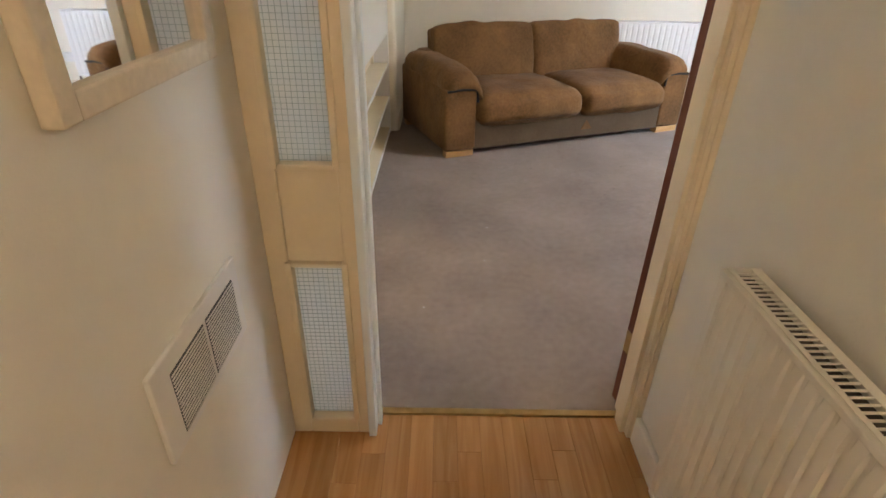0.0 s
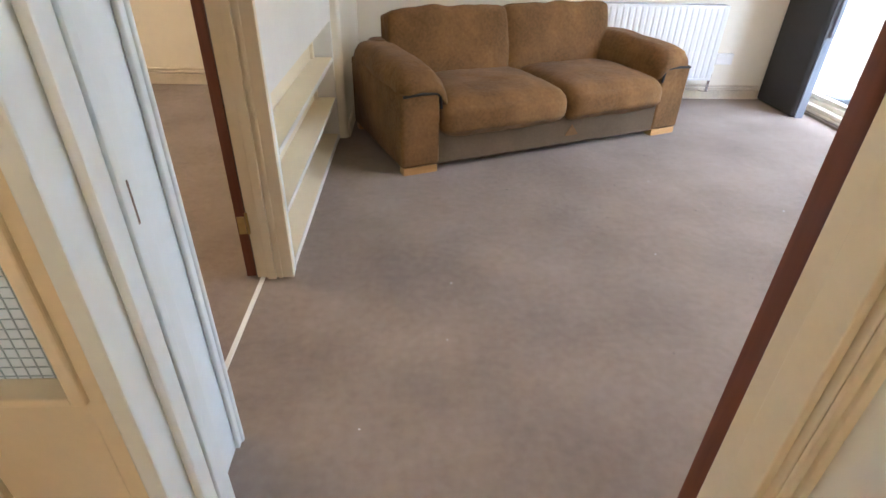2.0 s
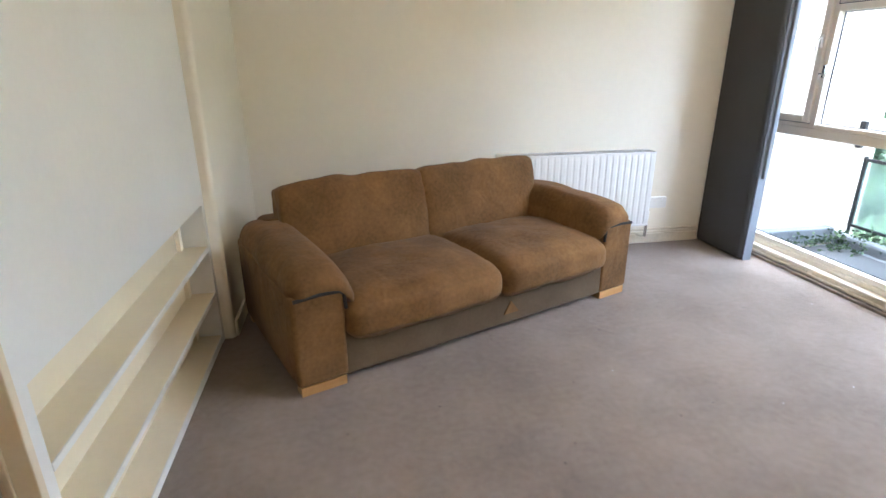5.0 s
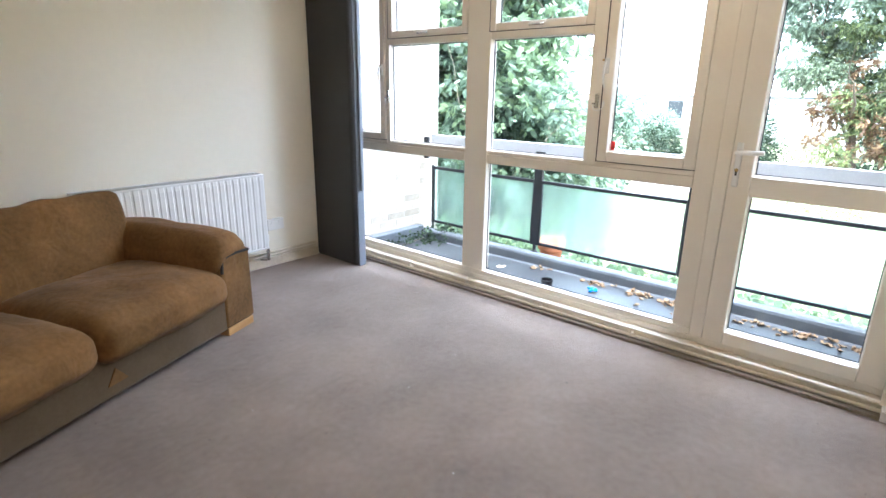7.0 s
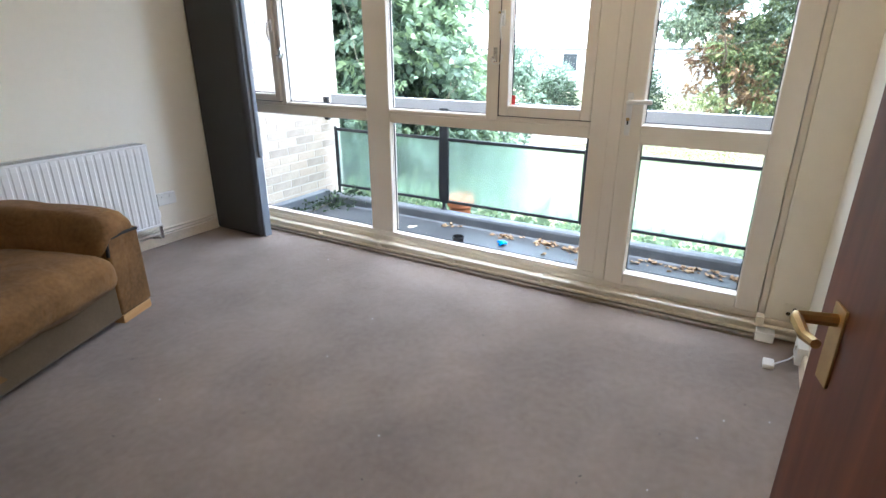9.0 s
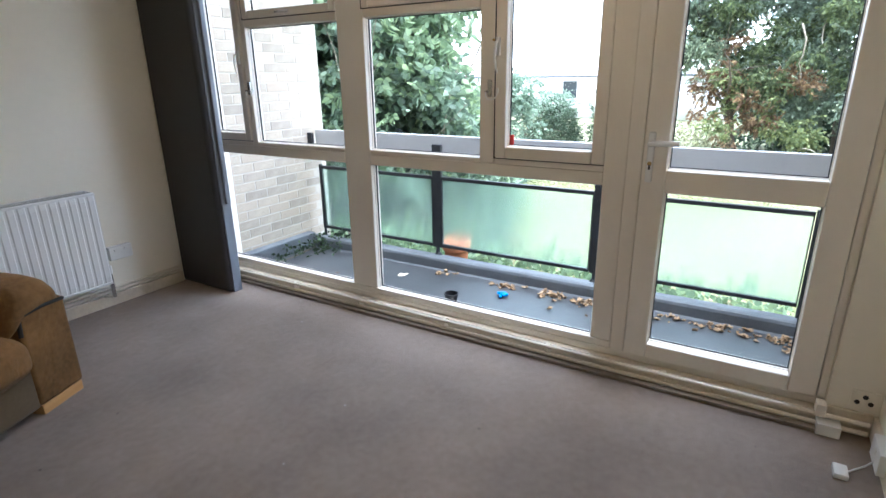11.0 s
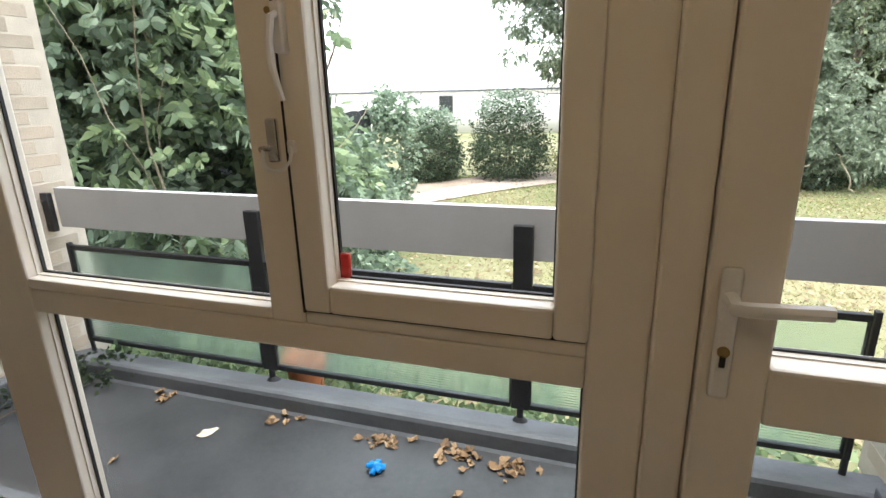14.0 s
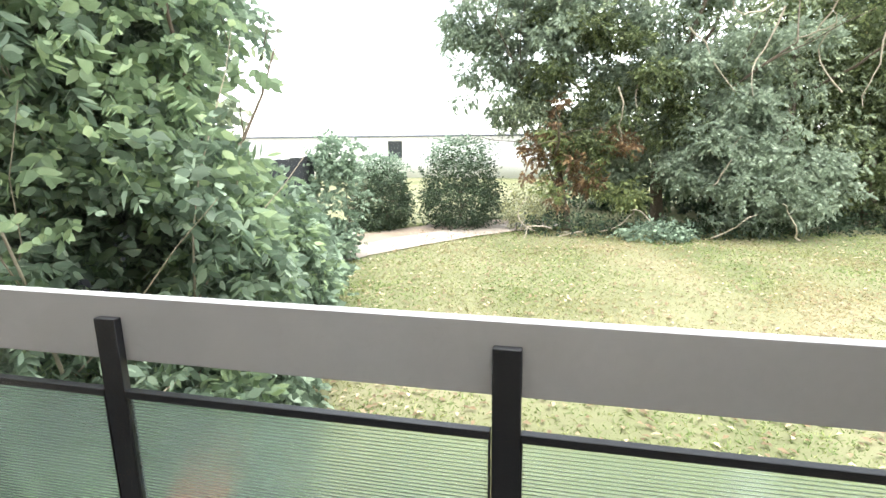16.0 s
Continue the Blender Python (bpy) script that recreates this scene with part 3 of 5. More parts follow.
def casement(name, y0, y1, z0, z1, label, w=0.05, d=0.012):
    """An opening light: a frame proud of the window, its pane, and a handle on the high-y side."""
    c = part(name, box(WX0 - d, WX1 - 0.012, y0, y0 + w, z0, z1, bevel=0.007, seg=3), UPVC, win, label)
    bars(c, "sash_rail", ((y1 - w, y1, z0, z1), (y0 + w, y1 - w, z0, z0 + w), (y0 + w, y1 - w, z1 - w, z1)), x0=WX0 - d, x1=WX1 - 0.012, bevel=0.007)
    glaze(c, y0 + w, y1 - w, z0 + w, z1 - w, x=GX - 0.006)
    # black strips at the high-y side and bottom draw the sash gap's shade
    bm = bmesh.new()
    add_box(bm, WX0 - 0.007, WX0 + 0.012, y1 + 0.0005, y1 + 0.0055, z0 - 0.004, z1)
    for a in ((y0 + 0.004, y1 - 0.002, z0 - 0.004, z0 + 0.002),):
        add_box(bm, WX0 - 0.001, WX0 + 0.012, *a)
    part("sash_gap_line", bm, GASKET, c, "black strip drawn for the shaded sash gap", smooth=None)
    return c


main = casement("casement", 2.556, 3.086, 0.976, 2.185, "tall opening casement in white plastic", w=0.057)
narrow = casement("casement", 4.819, 5.206, 0.976, 2.185, "narrow opening casement beside the column")
for y0, y1 in ((3.170, 3.862), (4.043, 4.777)):
    top = casement("top_light", y0, y1, 1.70, 2.185, "small top-hung opening light", w=0.045)
    ym = (y0 + y1) / 2
    part("latch", box(WX0 - 0.045, WX0 - 0.028, ym - 0.05, ym + 0.05, 1.712, 1.724, bevel=0.004), CHROME, top, "small metal latch")


def espag(parent, y, z):
    """A white lever handle with its base, and a small brass lock below it."""
    part("handle_base", box(WX0 - 0.028, WX0 - 0.008, y - 0.010, y + 0.010, z + 0.045, z + 0.125, bevel=0.004, seg=3), WHITEPL, parent)
    part("handle", tube([(WX0 - 0.026, y, z + 0.105), (WX0 - 0.040, y + 0.001, z + 0.10), (WX0 - 0.046, y + 0.004, z + 0.065), (WX0 - 0.045, y + 0.005, z + 0.03), (WX0 - 0.040, y + 0.001, z - 0.005), (WX0 - 0.036, y - 0.004, z - 0.03)], [0.006, 0.007, 0.0065, 0.006, 0.0055, 0.004]), WHITEPL, parent, "curved white plastic lever")
    part("screw", rod((WX0 - 0.006, y + 0.030, z + 0.115), (WX0 + 0.004, y + 0.030, z + 0.115), 0.006), BRASS, parent)


espag(main, 3.070, 1.40)
espag(narrow, 4.842, 1.40)
# restrictor cable bridging sash and frame
for y, z in ((3.124, 1.285), (4.795, 1.285)):
    rest = thing("cable_restrictor", "white looped cable restrictor with metal lock across the window frame", "restrictor", group="window restrictors")
    part("lock", box(WX0 - 0.010, WX0 + 0.001, y - 0.018, y + 0.004, z - 0.022, z + 0.055, bevel=0.003), CHROME, rest)
    part("barrel", rod((WX0 - 0.022, y + 0.008, z + 0.002), (WX0 - 0.008, y + 0.008, z + 0.002), 0.006), CHROME, rest)
    part("catch", box(WX0 - 0.020, WX0 - 0.010, y - 0.058, y - 0.044, z - 0.006, z + 0.018, bevel=0.003), WHITEPL, rest)
    part("cable", tube([(WX0 - 0.020, y + 0.006, z), (WX0 - 0.028, y + 0.003, z - 0.018), (WX0 - 0.034, y - 0.008, z - 0.030), (WX0 - 0.036, y - 0.026, z - 0.034), (WX0 - 0.034, y - 0.044, z - 0.030), (WX0 - 0.030, y - 0.055, z - 0.016), (WX0 - 0.024, y - 0.055, z - 0.002), (WX0 - 0.018, y - 0.050, z + 0.008)], 0.0032), WHITEPL, rest)

tag = solo("red_tag", box(GX - 0.019, GX - 0.0095, 3.004, 3.026, 1.034, 1.086, bevel=0.0045, seg=3), REDPL, "small red plastic tag stuck to the casement glass", "tag")

# balcony door: an opening leaf with two panes
bdoor = thing("door_1", "white plastic glazed balcony door, closed", "door", kind="structure")
DY0, DY1 = 1.634, 2.393
bars(bdoor, "door_stile", ((DY0, 1.735, 0.102, 2.185), (2.295, DY1, 0.102, 2.185)), x0=WX0 - 0.02)
bars(bdoor, "door_rail", ((1.735, 2.295, 0.102, 0.172), (1.735, 2.295, 0.878, 0.975), (1.735, 2.295, 2.09, 2.185)), x0=WX0 - 0.02)
bars(win, "door_stop", ((2.385, 2.40, 0.098, 2.19), (1.628, 1.642, 0.098, 2.19), (1.642, 2.385, 0.096, 0.108)), x0=3.2365, x1=3.25)
glaze(bdoor, 1.735, 2.295, 0.172, 0.878)
glaze(bdoor, 1.735, 2.295, 0.975, 2.09)
plate = part("handle_plate", box(WX0 - 0.030, WX0 - 0.020, 2.348, 2.376, 0.92, 1.13, bevel=0.006, seg=3), WHITEPL, bdoor)
part("handle", tube([(WX0 - 0.03, 2.362, 1.085), (WX0 - 0.07, 2.362, 1.085), (WX0 - 0.075, 2.345, 1.087), (WX0 - 0.072, 2.25, 1.09)], 0.011), WHITEPL, plate, "white lever handle")
part("keyhole", rod((WX0 - 0.033, 2.362, 1.0), (WX0 - 0.029, 2.362, 1.0), 0.009), BRASS, plate)
part("keyslot", box(WX0 - 0.033, WX0 - 0.029, 2.358, 2.366, 0.975, 0.995), GASKET, plate)

# heating pipes along the base, with clips
pipes = thing("heating_pipes", "pair of cream painted heating pipes along the window base", "pipe")
for z, x in ((0.030, 3.086), (0.068, 3.090)):
    part("pipe", tube([(x, 5.36, z), (x, 1.62, z), (x, 1.46, z)], 0.0098), PIPE, pipes)
for y in (4.5, 3.95, 3.35, 2.75, 2.2):
    part("clip", box(3.082, 3.128, y - 0.009, y + 0.009, 0.016, 0.076, bevel=0.003), PIPE, pipes)
pipes2 = thing("heating_pipes", "pair of cream painted heating pipes above the skirting", "pipe")
for z in (0.088, 0.114):
    part("pipe", tube([(2.0, NORTH - 0.012, z), (2.85, NORTH - 0.012, z)], 0.009), PIPE, pipes2)
pipes3 = thing("heating_pipes", "cream painted heating pipes along the side room skirting", "pipe")
for z in (0.105, 0.13):
    part("pipe", tube([(-2.7, 5.606, z), (-0.8, 5.606, z)], 0.009), PIPE, pipes3)
structure("window_plinth", box(3.052, 3.128, 1.60, 5.37, 0.0, 0.018, bevel=0.003), PLINTH, "thin dirty cream plinth, darkened for the shade under the heating pipes", "plinth")
solo("pipe_box", box(3.045, 3.114, 1.545, 1.625, 0.0, 0.05, bevel=0.004), WHITETRIM, "small cream timber block under the pipes", "block")
bracket = solo("pipe_bracket", box(3.075, 3.128, 1.60, 1.635, 0.062, 0.115, bevel=0.004), PIPE, "small painted metal bracket at the door foot", "bracket")
outlet = thing("aerial_outlet", "cream wall plate with three dark holes by the door", "wall plate")
part("plate", box(3.124, 3.13, 1.44, 1.53, 0.11, 0.19, bevel=0.002), CREAM, outlet)
for y, z in ((1.485, 0.165), (1.465, 0.14), (1.508, 0.14)):
    part("hole", rod((3.121, y, z), (3.126, y, z), 0.009), DARKSLOT, outlet)
lead = thing("power_lead", "white plug and cable lying on the carpet", "cable")
part("plug", box(2.79, 2.86, 1.54, 1.585, 0.0, 0.022, bevel=0.005, m=None), WHITEPL, lead)
part("cable", tube([(2.83, 1.542, 0.012), (2.85, 1.52, 0.018), (2.87, 1.49, 0.03), (2.88, 1.463, 0.06)], 0.0035), WHITEPL, lead)
sk = thing("wall_socket", "white plastic socket box above the skirting", "socket")
part("box", box(2.82, 2.96, SOUTH, SOUTH + 0.04, 0.035, 0.12, bevel=0.004), WHITEPL, sk)
part("switch", box(2.87, 2.885, SOUTH + 0.04, SOUTH + 0.046, 0.085, 0.105), WHITEPL, sk)

# ---- balcony ----
BZ = -0.15
structure("balcony_floor", box(3.30, 4.40, 1.40, 5.6, BZ - 0.15, BZ), BALFLOOR, "dark grey coated balcony floor with stains", "balcony")
structure("window_sill", box(3.225, 3.34, 1.45, 5.5, -0.15, 0.062, bevel=0.004), BALKERB, "grey coated outer sill under the windows", "sill")


def kerb_profile(lo, hi, axis, face, inner, outer, top):
    """An upstand with a sloped shoulder."""
    bm = bmesh.new()
    pts = [(inner, BZ), (inner + 0.012, BZ + 0.012), (inner + 0.018, top + 0.004), (inner + 0.026, top + 0.022), (inner + 0.042, top + 0.030), (inner + 0.065, top + 0.030), (outer, top), (outer, BZ - 0.1), (inner, BZ - 0.1)]
    rows = []
    for e in (lo, hi):
        rows.append([bm.verts.new((u, e, z) if axis == "y" else (e, u, z)) for u, z in pts])
    k = len(pts)
    for i in range(k):
        bm.faces.new((rows[0][i], rows[0][(i + 1) % k], rows[1][(i + 1) % k], rows[1][i]))
    bm.faces.new(rows[0][::-1])
    bm.faces.new(rows[1])
    return bm


structure("kerb_1", kerb_profile(1.48, 5.52, "y", -1, 4.265, 4.46, -0.082), BALKERB, "slate grey coated balcony kerb along the edge", "kerb")
structure("kerb_2", box(3.30, 4.31, 5.475, 5.57, BZ, -0.02, bevel=0.012), BALKERB, "slate grey upstand at the brick wall", "kerb", smooth=40)
structure("kerb_3", box(3.30, 4.31, 1.50, 1.575, BZ, -0.02, bevel=0.012), BALKERB, "slate grey upstand at the brick wall with trellis", "kerb", smooth=40)
structure("balcony_front", box(4.40, 4.47, 1.40, 5.6, -1.3, -0.256), MORTAR, "rendered front below the balcony edge", "wall")

rail = thing("balcony_railing", "black steel balcony railing with reeded glass and a grey top board", "railing")
POSTS = (5.50, 4.20, 2.885, 1.585)
for y in POSTS[1:3]:
    p = part("post", box(4.405, 4.435, y - 0.052, y + 0.03, -0.005, 0.845, bevel=0.004), BLACKMETAL, rail)
    part("stub", rod((4.42, y - 0.009, -0.086), (4.42, y - 0.009, -0.003), 0.016, seg=10), BLACKMETAL, p)
    part("base_plate", rod((4.42, y - 0.009, -0.085), (4.42, y - 0.009, -0.05), 0.045, 0.018, seg=14), BLACKMETAL, p)
for y in (1.555, 5.548):
    p = part("bracket", box(4.405, 4.437, y - 0.03, y + 0.03, 0.665, 0.885, bevel=0.004), BLACKMETAL, rail, "short black steel wall bracket")
    for z in (0.71, 0.84):
        part("bolt", rod((4.398, y, z), (4.406, y, z), 0.008, seg=8), BLACKMETAL, p)
for y in (1.632, 5.45):
    p = part("end_stile", box(4.405, 4.435, y - 0.010, y + 0.010, 0.0, 0.605, bevel=0.003), BLACKMETAL, rail)
    part("stub", rod((4.42, y, -0.086), (4.42, y, 0.002), 0.013, seg=10), BLACKMETAL, p)
board = part("top_board", box(4.437, 4.482, 1.50, 5.50, 0.69, 0.913, bevel=0.003), BEAM, rail, "grey painted timber board")
for a, b in zip(POSTS, POSTS[1:]):
    y0, y1 = (1.648 if b < 2 else b + 0.034), (5.434 if a > 5 else a - 0.052)
    f = part("panel_frame", box(4.405, 4.435, y0, y1, 0.565, 0.592, bevel=0.003), BLACKMETAL, rail)
    part("frame_bar", box(4.405, 4.435, y0, y1, 0.0, 0.024, bevel=0.003), BLACKMETAL, f)
    part("frame_bar", box(4.407, 4.433, y0, y0 + 0.006, 0.024, 0.565, bevel=0.002), BLACKMETAL, f)
    part("frame_bar", box(4.407, 4.433, y1 - 0.006, y1, 0.024, 0.565, bevel=0.002), BLACKMETAL, f)
    g = part("glass", box(4.417, 4.423, y0 + 0.006, y1 - 0.006, 0.024, 0.565), REEDED, f, "green-tinted reeded glass", smooth=None)

# trellis on the brick wall
tr = thing("trellis", "weathered dark diamond trellis on the brick wall", "trellis")
for k in range(-8, 9):
    for s in (1, -1):
        pts = []
        for q in range(0, 61):
            z = 0.10 + (q / 60) * 1.9
            u = 4.34 + 0.15 * k + s * (z - 1.05) * 0.62
            if 4.13 <= u <= 4.56:
                pts.append((u, 1.512 + (0.008 if s > 0 else 0), z))
        if len(pts) > 2:
            a, b = Vector(pts[0]), Vector(pts[-1])
            d = b - a
            bmx = bmesh.new()
            add_box(bmx, -0.009, 0.009, -0.004, 0.004, -d.length / 2, d.length / 2, m=Matrix.Translation((a + b) / 2) @ d.to_track_quat("Z", "Y").to_matrix().to_4x4())
            part("slat", bmx, TRELLIS, tr, smooth=None)

# ---- living room things ----
def radiator(label, width, height, mat, depth=0.075, flutes=20):
    """A panel radiator: fluted front, frame edges, top grille and end caps. Its back lies at y = 0 and it faces -y; base at z = 0."""
    r = thing("radiator", label, "radiator")
    bm = bmesh.new()
    w = width / flutes
    prof = []
    for k in range(flutes):
        x = -width / 2 + k * w
        prof += [(x + 0.10 * w, 0.0), (x + 0.22 * w, -0.0055), (x + 0.78 * w, -0.0055), (x + 0.90 * w, 0.0)]
    prof = [(-width / 2, 0.0)] + prof + [(width / 2, 0.0)]
    y = -depth
    zs = ((0.012, 0.0), (0.045, 1.0), (height - 0.045, 1.0), (height - 0.012, 0.0))
    rows = [[bm.verts.new((px, y + py * k, z)) for px, py in prof] for z, k in zs]
    for a, b in zip(rows, rows[1:]):
        for i in range(len(prof) - 1):
            bm.faces.new((a[i], a[i + 1], b[i + 1], b[i]))
    part("front_panel", bm, mat, r, smooth=25)
    part("back_panel", box(-width / 2, width / 2, -0.03, -0.018, 0.01, height - 0.01), mat, r)
    part("top_rail", box(-width / 2, width / 2, y - 0.004, y + 0.008, height - 0.014, height, bevel=0.003), mat, r)
    part("bottom_rail", box(-width / 2, width / 2, y - 0.004, y + 0.008, 0, 0.014, bevel=0.003), mat, r)
    for x in (-width / 2, width / 2 - 0.006):
        part("end_cap", box(x, x + 0.006, y, -0.012, 0.0, height, bevel=0.002), mat, r)
    # near-black box below the grille bars, in place of the shade between the panels
    part("slot_shadow", box(-width / 2 + 0.01, width / 2 - 0.01, y + 0.014, -0.034, height - 0.05, height - 0.012), SLOTSHADE_CRUMB, r)
    g = part("top_grille", box(-width / 2, width / 2, y + 0.008, y + 0.018, height - 0.006, height, bevel=0.001), mat, r)
    part("grille_edge", box(-width / 2, width / 2, -0.034, -0.016, height - 0.006, height, bevel=0.001), mat, g)
    n = int(width / 0.0135)
    for k in range(n + 1):
        x = -width / 2 + 0.02 + k * (width - 0.04) / n
        part("grille_bar", box(x - 0.0014, x + 0.0014, y + 0.018, -0.034, height - 0.003, height), mat, g, smooth=None)
    for x in (-width / 2 + 0.15, width / 2 - 0.15):
        part("bracket", box(x - 0.02, x + 0.02, -0.018, 0.0, 0.05, height - 0.08), mat, r)
    return r


rad1 = radiator("white fluted panel radiator on the cream wall", 1.18, 0.56, RAD, depth=0.14, flutes=24)
rad1.matrix_world = pose(1.756, NORTH, 0.187)
part("valve", rod((0.60, -0.10, -0.10), (0.60, -0.10, 0.05), 0.012), CHROME, rad1, "chrome radiator valve")
part("valve_head", rod((0.60, -0.10, 0.05), (0.60, -0.10, 0.10), 0.017), WHITEPL, rad1)
part("tail_pipe", tube([(0.60, -0.10, -0.09), (0.60, -0.08, -0.105), (0.58, -0.02, -0.11)], 0.008), PIPE, rad1)
rad2 = radiator("aged cream panel radiator with a top grille on the hall wall", 1.0, 0.63, RADOLD, depth=0.085, flutes=30)
rad2.matrix_world = pose(0.425, 0.51, 0.16, rz=-90)
rad3 = radiator("plain white panel radiator in the side room", 0.78, 0.60, RAD, depth=0.08, flutes=16)
rad3.matrix_world = pose(-3.07, 5.62, 0.16)
part("valve", rod((0.43, -0.05, -0.06), (0.43, -0.05, 0.07), 0.013), WHITEPL, rad3)

so = thing("wall_socket", "white double socket on the cream wall beside the radiator", "socket")
part("plate", box(2.41, 2.55, NORTH - 0.035, NORTH, 0.29, 0.375, bevel=0.004), WHITEPL, so)
for x in (2.44, 2.50):
    part("switch", box(x, x + 0.014, NORTH - 0.039, NORTH - 0.034, 0.345, 0.363), WHITEPL, so)


def sofa():
    """Origin at the front left foot; x along the front, y to the back."""
    s = thing("sofa", "brown suede two-seat sofa with plump cushions and pale wooden feet", "sofa")
    W, D, A = 2.09, 0.92, 0.235
    part("base", box(A - 0.02, W - A + 0.02, 0.008, D - 0.04, 0.036, 0.25, bevel=0.02, seg=3), SUEDE_D, s, "taupe fabric base front")
    part("backrest", box(0.10, W - 0.10, D - 0.20, D, 0.06, 0.60, bevel=0.05, seg=4), SUEDE, s)
    for x0 in (0.0, W - A):
        body = box(x0, x0 + A, 0.0, D, 0.045, 0.47, bevel=0.02, seg=3)
        bmesh.ops.subdivide_edges(body, edges=[e for e in body.edges if abs(e.verts[0].co.y - e.verts[1].co.y) > 0.5], cuts=6)
        for v in body.verts:
            if v.co.z > 0.25:
                v.co.z += 0.015 * max(0.0, v.co.y / D)
            v.co.x += (0.012 if x0 else -0.012) * math.sin(math.pi * min(1, max(0, v.co.z / 0.6))) * math.sin(math.pi * v.co.y / D)
        arm = part("arm", body, SUEDE, s)
        c = cushion(A + 0.06, 0.90, 0.115, 0.052, 0.024, 0.009, cuts=18, seed=x0 + 4)
        inner = 1 if x0 == 0 else -1
        for v in c.verts:
            y = min(1.0, max(0.0, (v.co.y + 0.46) / 0.92))
            g = max(0.0, inner * v.co.x - 0.045) / 0.1
            h = max(0.0, -inner * v.co.x - 0.06) / 0.09
            v.co.z += 0.014 * math.sin(y * 2.4) / 0.9 - 0.105 * g ** 1.5 * (1.0 - 0.25 * y) - 0.03 * h ** 1.6 - 0.012 * max(0.0, (0.2 - y) / 0.2) ** 2
        part("arm_cushion", c, SUEDE, arm, "plump padded arm top", m=pose(x0 + A / 2 + inner * 0.032, 0.452, 0.446), smooth=70)
        e0, e1 = (x0 + 0.012, x0 + A - 0.004) if inner > 0 else (x0 + A - 0.012, x0 + 0.004)
        # solid dark tube stands for the shade in the gap below the pad
        part("arm_gap_shade", tube([(e0, 0.0, 0.457), ((e0 + e1) / 2, -0.004, 0.466), (e1 - inner * 0.02, -0.003, 0.462), (e1, -0.001, 0.445), (e1 + inner * 0.006, 0.0, 0.375)], 0.0085, seg=8), DARKSLOT, arm, "dark tube drawn for the shaded gap under the padded arm")
        part("foot", box(x0 + 0.012, x0 + A - 0.012, 0.006, 0.07, 0.0, 0.046, bevel=0.004), PINE, s, "pale wooden foot bar")
        part("foot", box(x0 + 0.012, x0 + A - 0.012, D - 0.07, D - 0.01, 0.0, 0.046, bevel=0.004), PINE, s)
    w = (W - 2 * A) / 2
    for k in (0, 1):
        xm = A + w * (k + 0.5)
        sw = w + (0.04 if k == 0 else -0.04)
        seat = cushion(sw + 0.008, 0.70, 0.185, 0.065, 0.038, 0.012, cuts=20, seed=11 + k)
        part("seat_cushion", seat, SUEDE, s, m=pose(xm + 0.02, 0.30, 0.215), smooth=70)
        back = cushion(w + 0.05, 0.46, 0.20, 0.034, 0.03, 0.012, cuts=20, seed=21 + k)
        part("back_cushion", back, SUEDE, s, m=pose(xm + (0.02 if k else -0.02), 0.745, 0.535, rx=77) @ pose(0, 0, -0.1), smooth=70)
    bm = bmesh.new()
    v = [bm.verts.new(p) for p in ((1.12, 0.002, 0.10), (1.22, 0.002, 0.10), (1.165, 0.002, 0.17), (1.12, 0.010, 0.10), (1.22, 0.010, 0.10), (1.165, 0.010, 0.17))]
    for f in ((0, 1, 2), (5, 4, 3), (0, 3, 4, 1), (1, 4, 5, 2), (2, 5, 3, 0)):
        bm.faces.new([v[i] for i in f])
    part("fabric_tab", bm, SUEDE, s, "small triangular fabric tab on the base")
    return s


so1 = sofa()
so1.matrix_world = pose(-0.142, 3.724, 0, rz=22.3)


def door_leaf(label, hinge, angle, width=0.755, flip=1):
    """A flush stained door: hinged edge at the origin, leaf along +x, thickness towards flip * y."""
    d = thing("door", label, "door", at=pose(hinge[0], hinge[1], 0.012, rz=angle))
    y0, y1 = sorted((0.0, 0.036 * flip))
    part("leaf", box(0.0, width, y0, y1, 0, 1.98, bevel=0.002), MAHOG, d)
    for z in (0.20, 1.75):
        h = part("hinge", box(-0.003, 0.0, y0 + 0.004, y1 - 0.004, z, z + 0.075), BRASS, d, "worn brass butt hinge")
        part("knuckle", rod((-0.004, y0 - 0.004 if flip > 0 else y1 + 0.004, z), (-0.004, y0 - 0.004 if flip > 0 else y1 + 0.004, z + 0.09), 0.006), BRASS, h)
    for s in (-1, 1):
        y = y1 + 0.003 if s > 0 else y0 - 0.003
        plate = part("handle_plate", box(width - 0.072, width - 0.038, min(y, y - s * 0.004), max(y, y - s * 0.004), 0.915, 1.025, bevel=0.001), BRASS, d, "brass lever plate")
        part("handle", tube([(width - 0.054, y, 1.005), (width - 0.054, y + s * 0.045, 1.005), (width - 0.072, y + s * 0.050, 1.009), (width - 0.098, y + s * 0.048, 1.001), (width - 0.128, y + s * 0.046, 1.006)], [0.009, 0.008, 0.008, 0.007, 0.006]), BRASS, plate, "brass lever handle")
    return d


hall_door = door_leaf("mahogany stained door with a brass lever, standing wide open", (JR + 0.009, SOUTH + 0.008), 14.5, flip=1)
side_door = door_leaf("mahogany stained door of the side room, standing open", (WEST_B - 0.006, 2.733), 100, flip=1)

# ---- hall things ----
mirror = thing("wall_mirror", "rectangular mirror in a pale wooden frame on the hall wall", "mirror")
MY0, MY1, MZ0, MZ1 = 0.738, 1.175, 1.108, 1.78
part("glass", box(-0.598, -0.586, MY0 + 0.03, MY1 - 0.03, MZ0 + 0.03, MZ1 - 0.03), MIRROR, mirror, "silvered mirror glass", smooth=None)
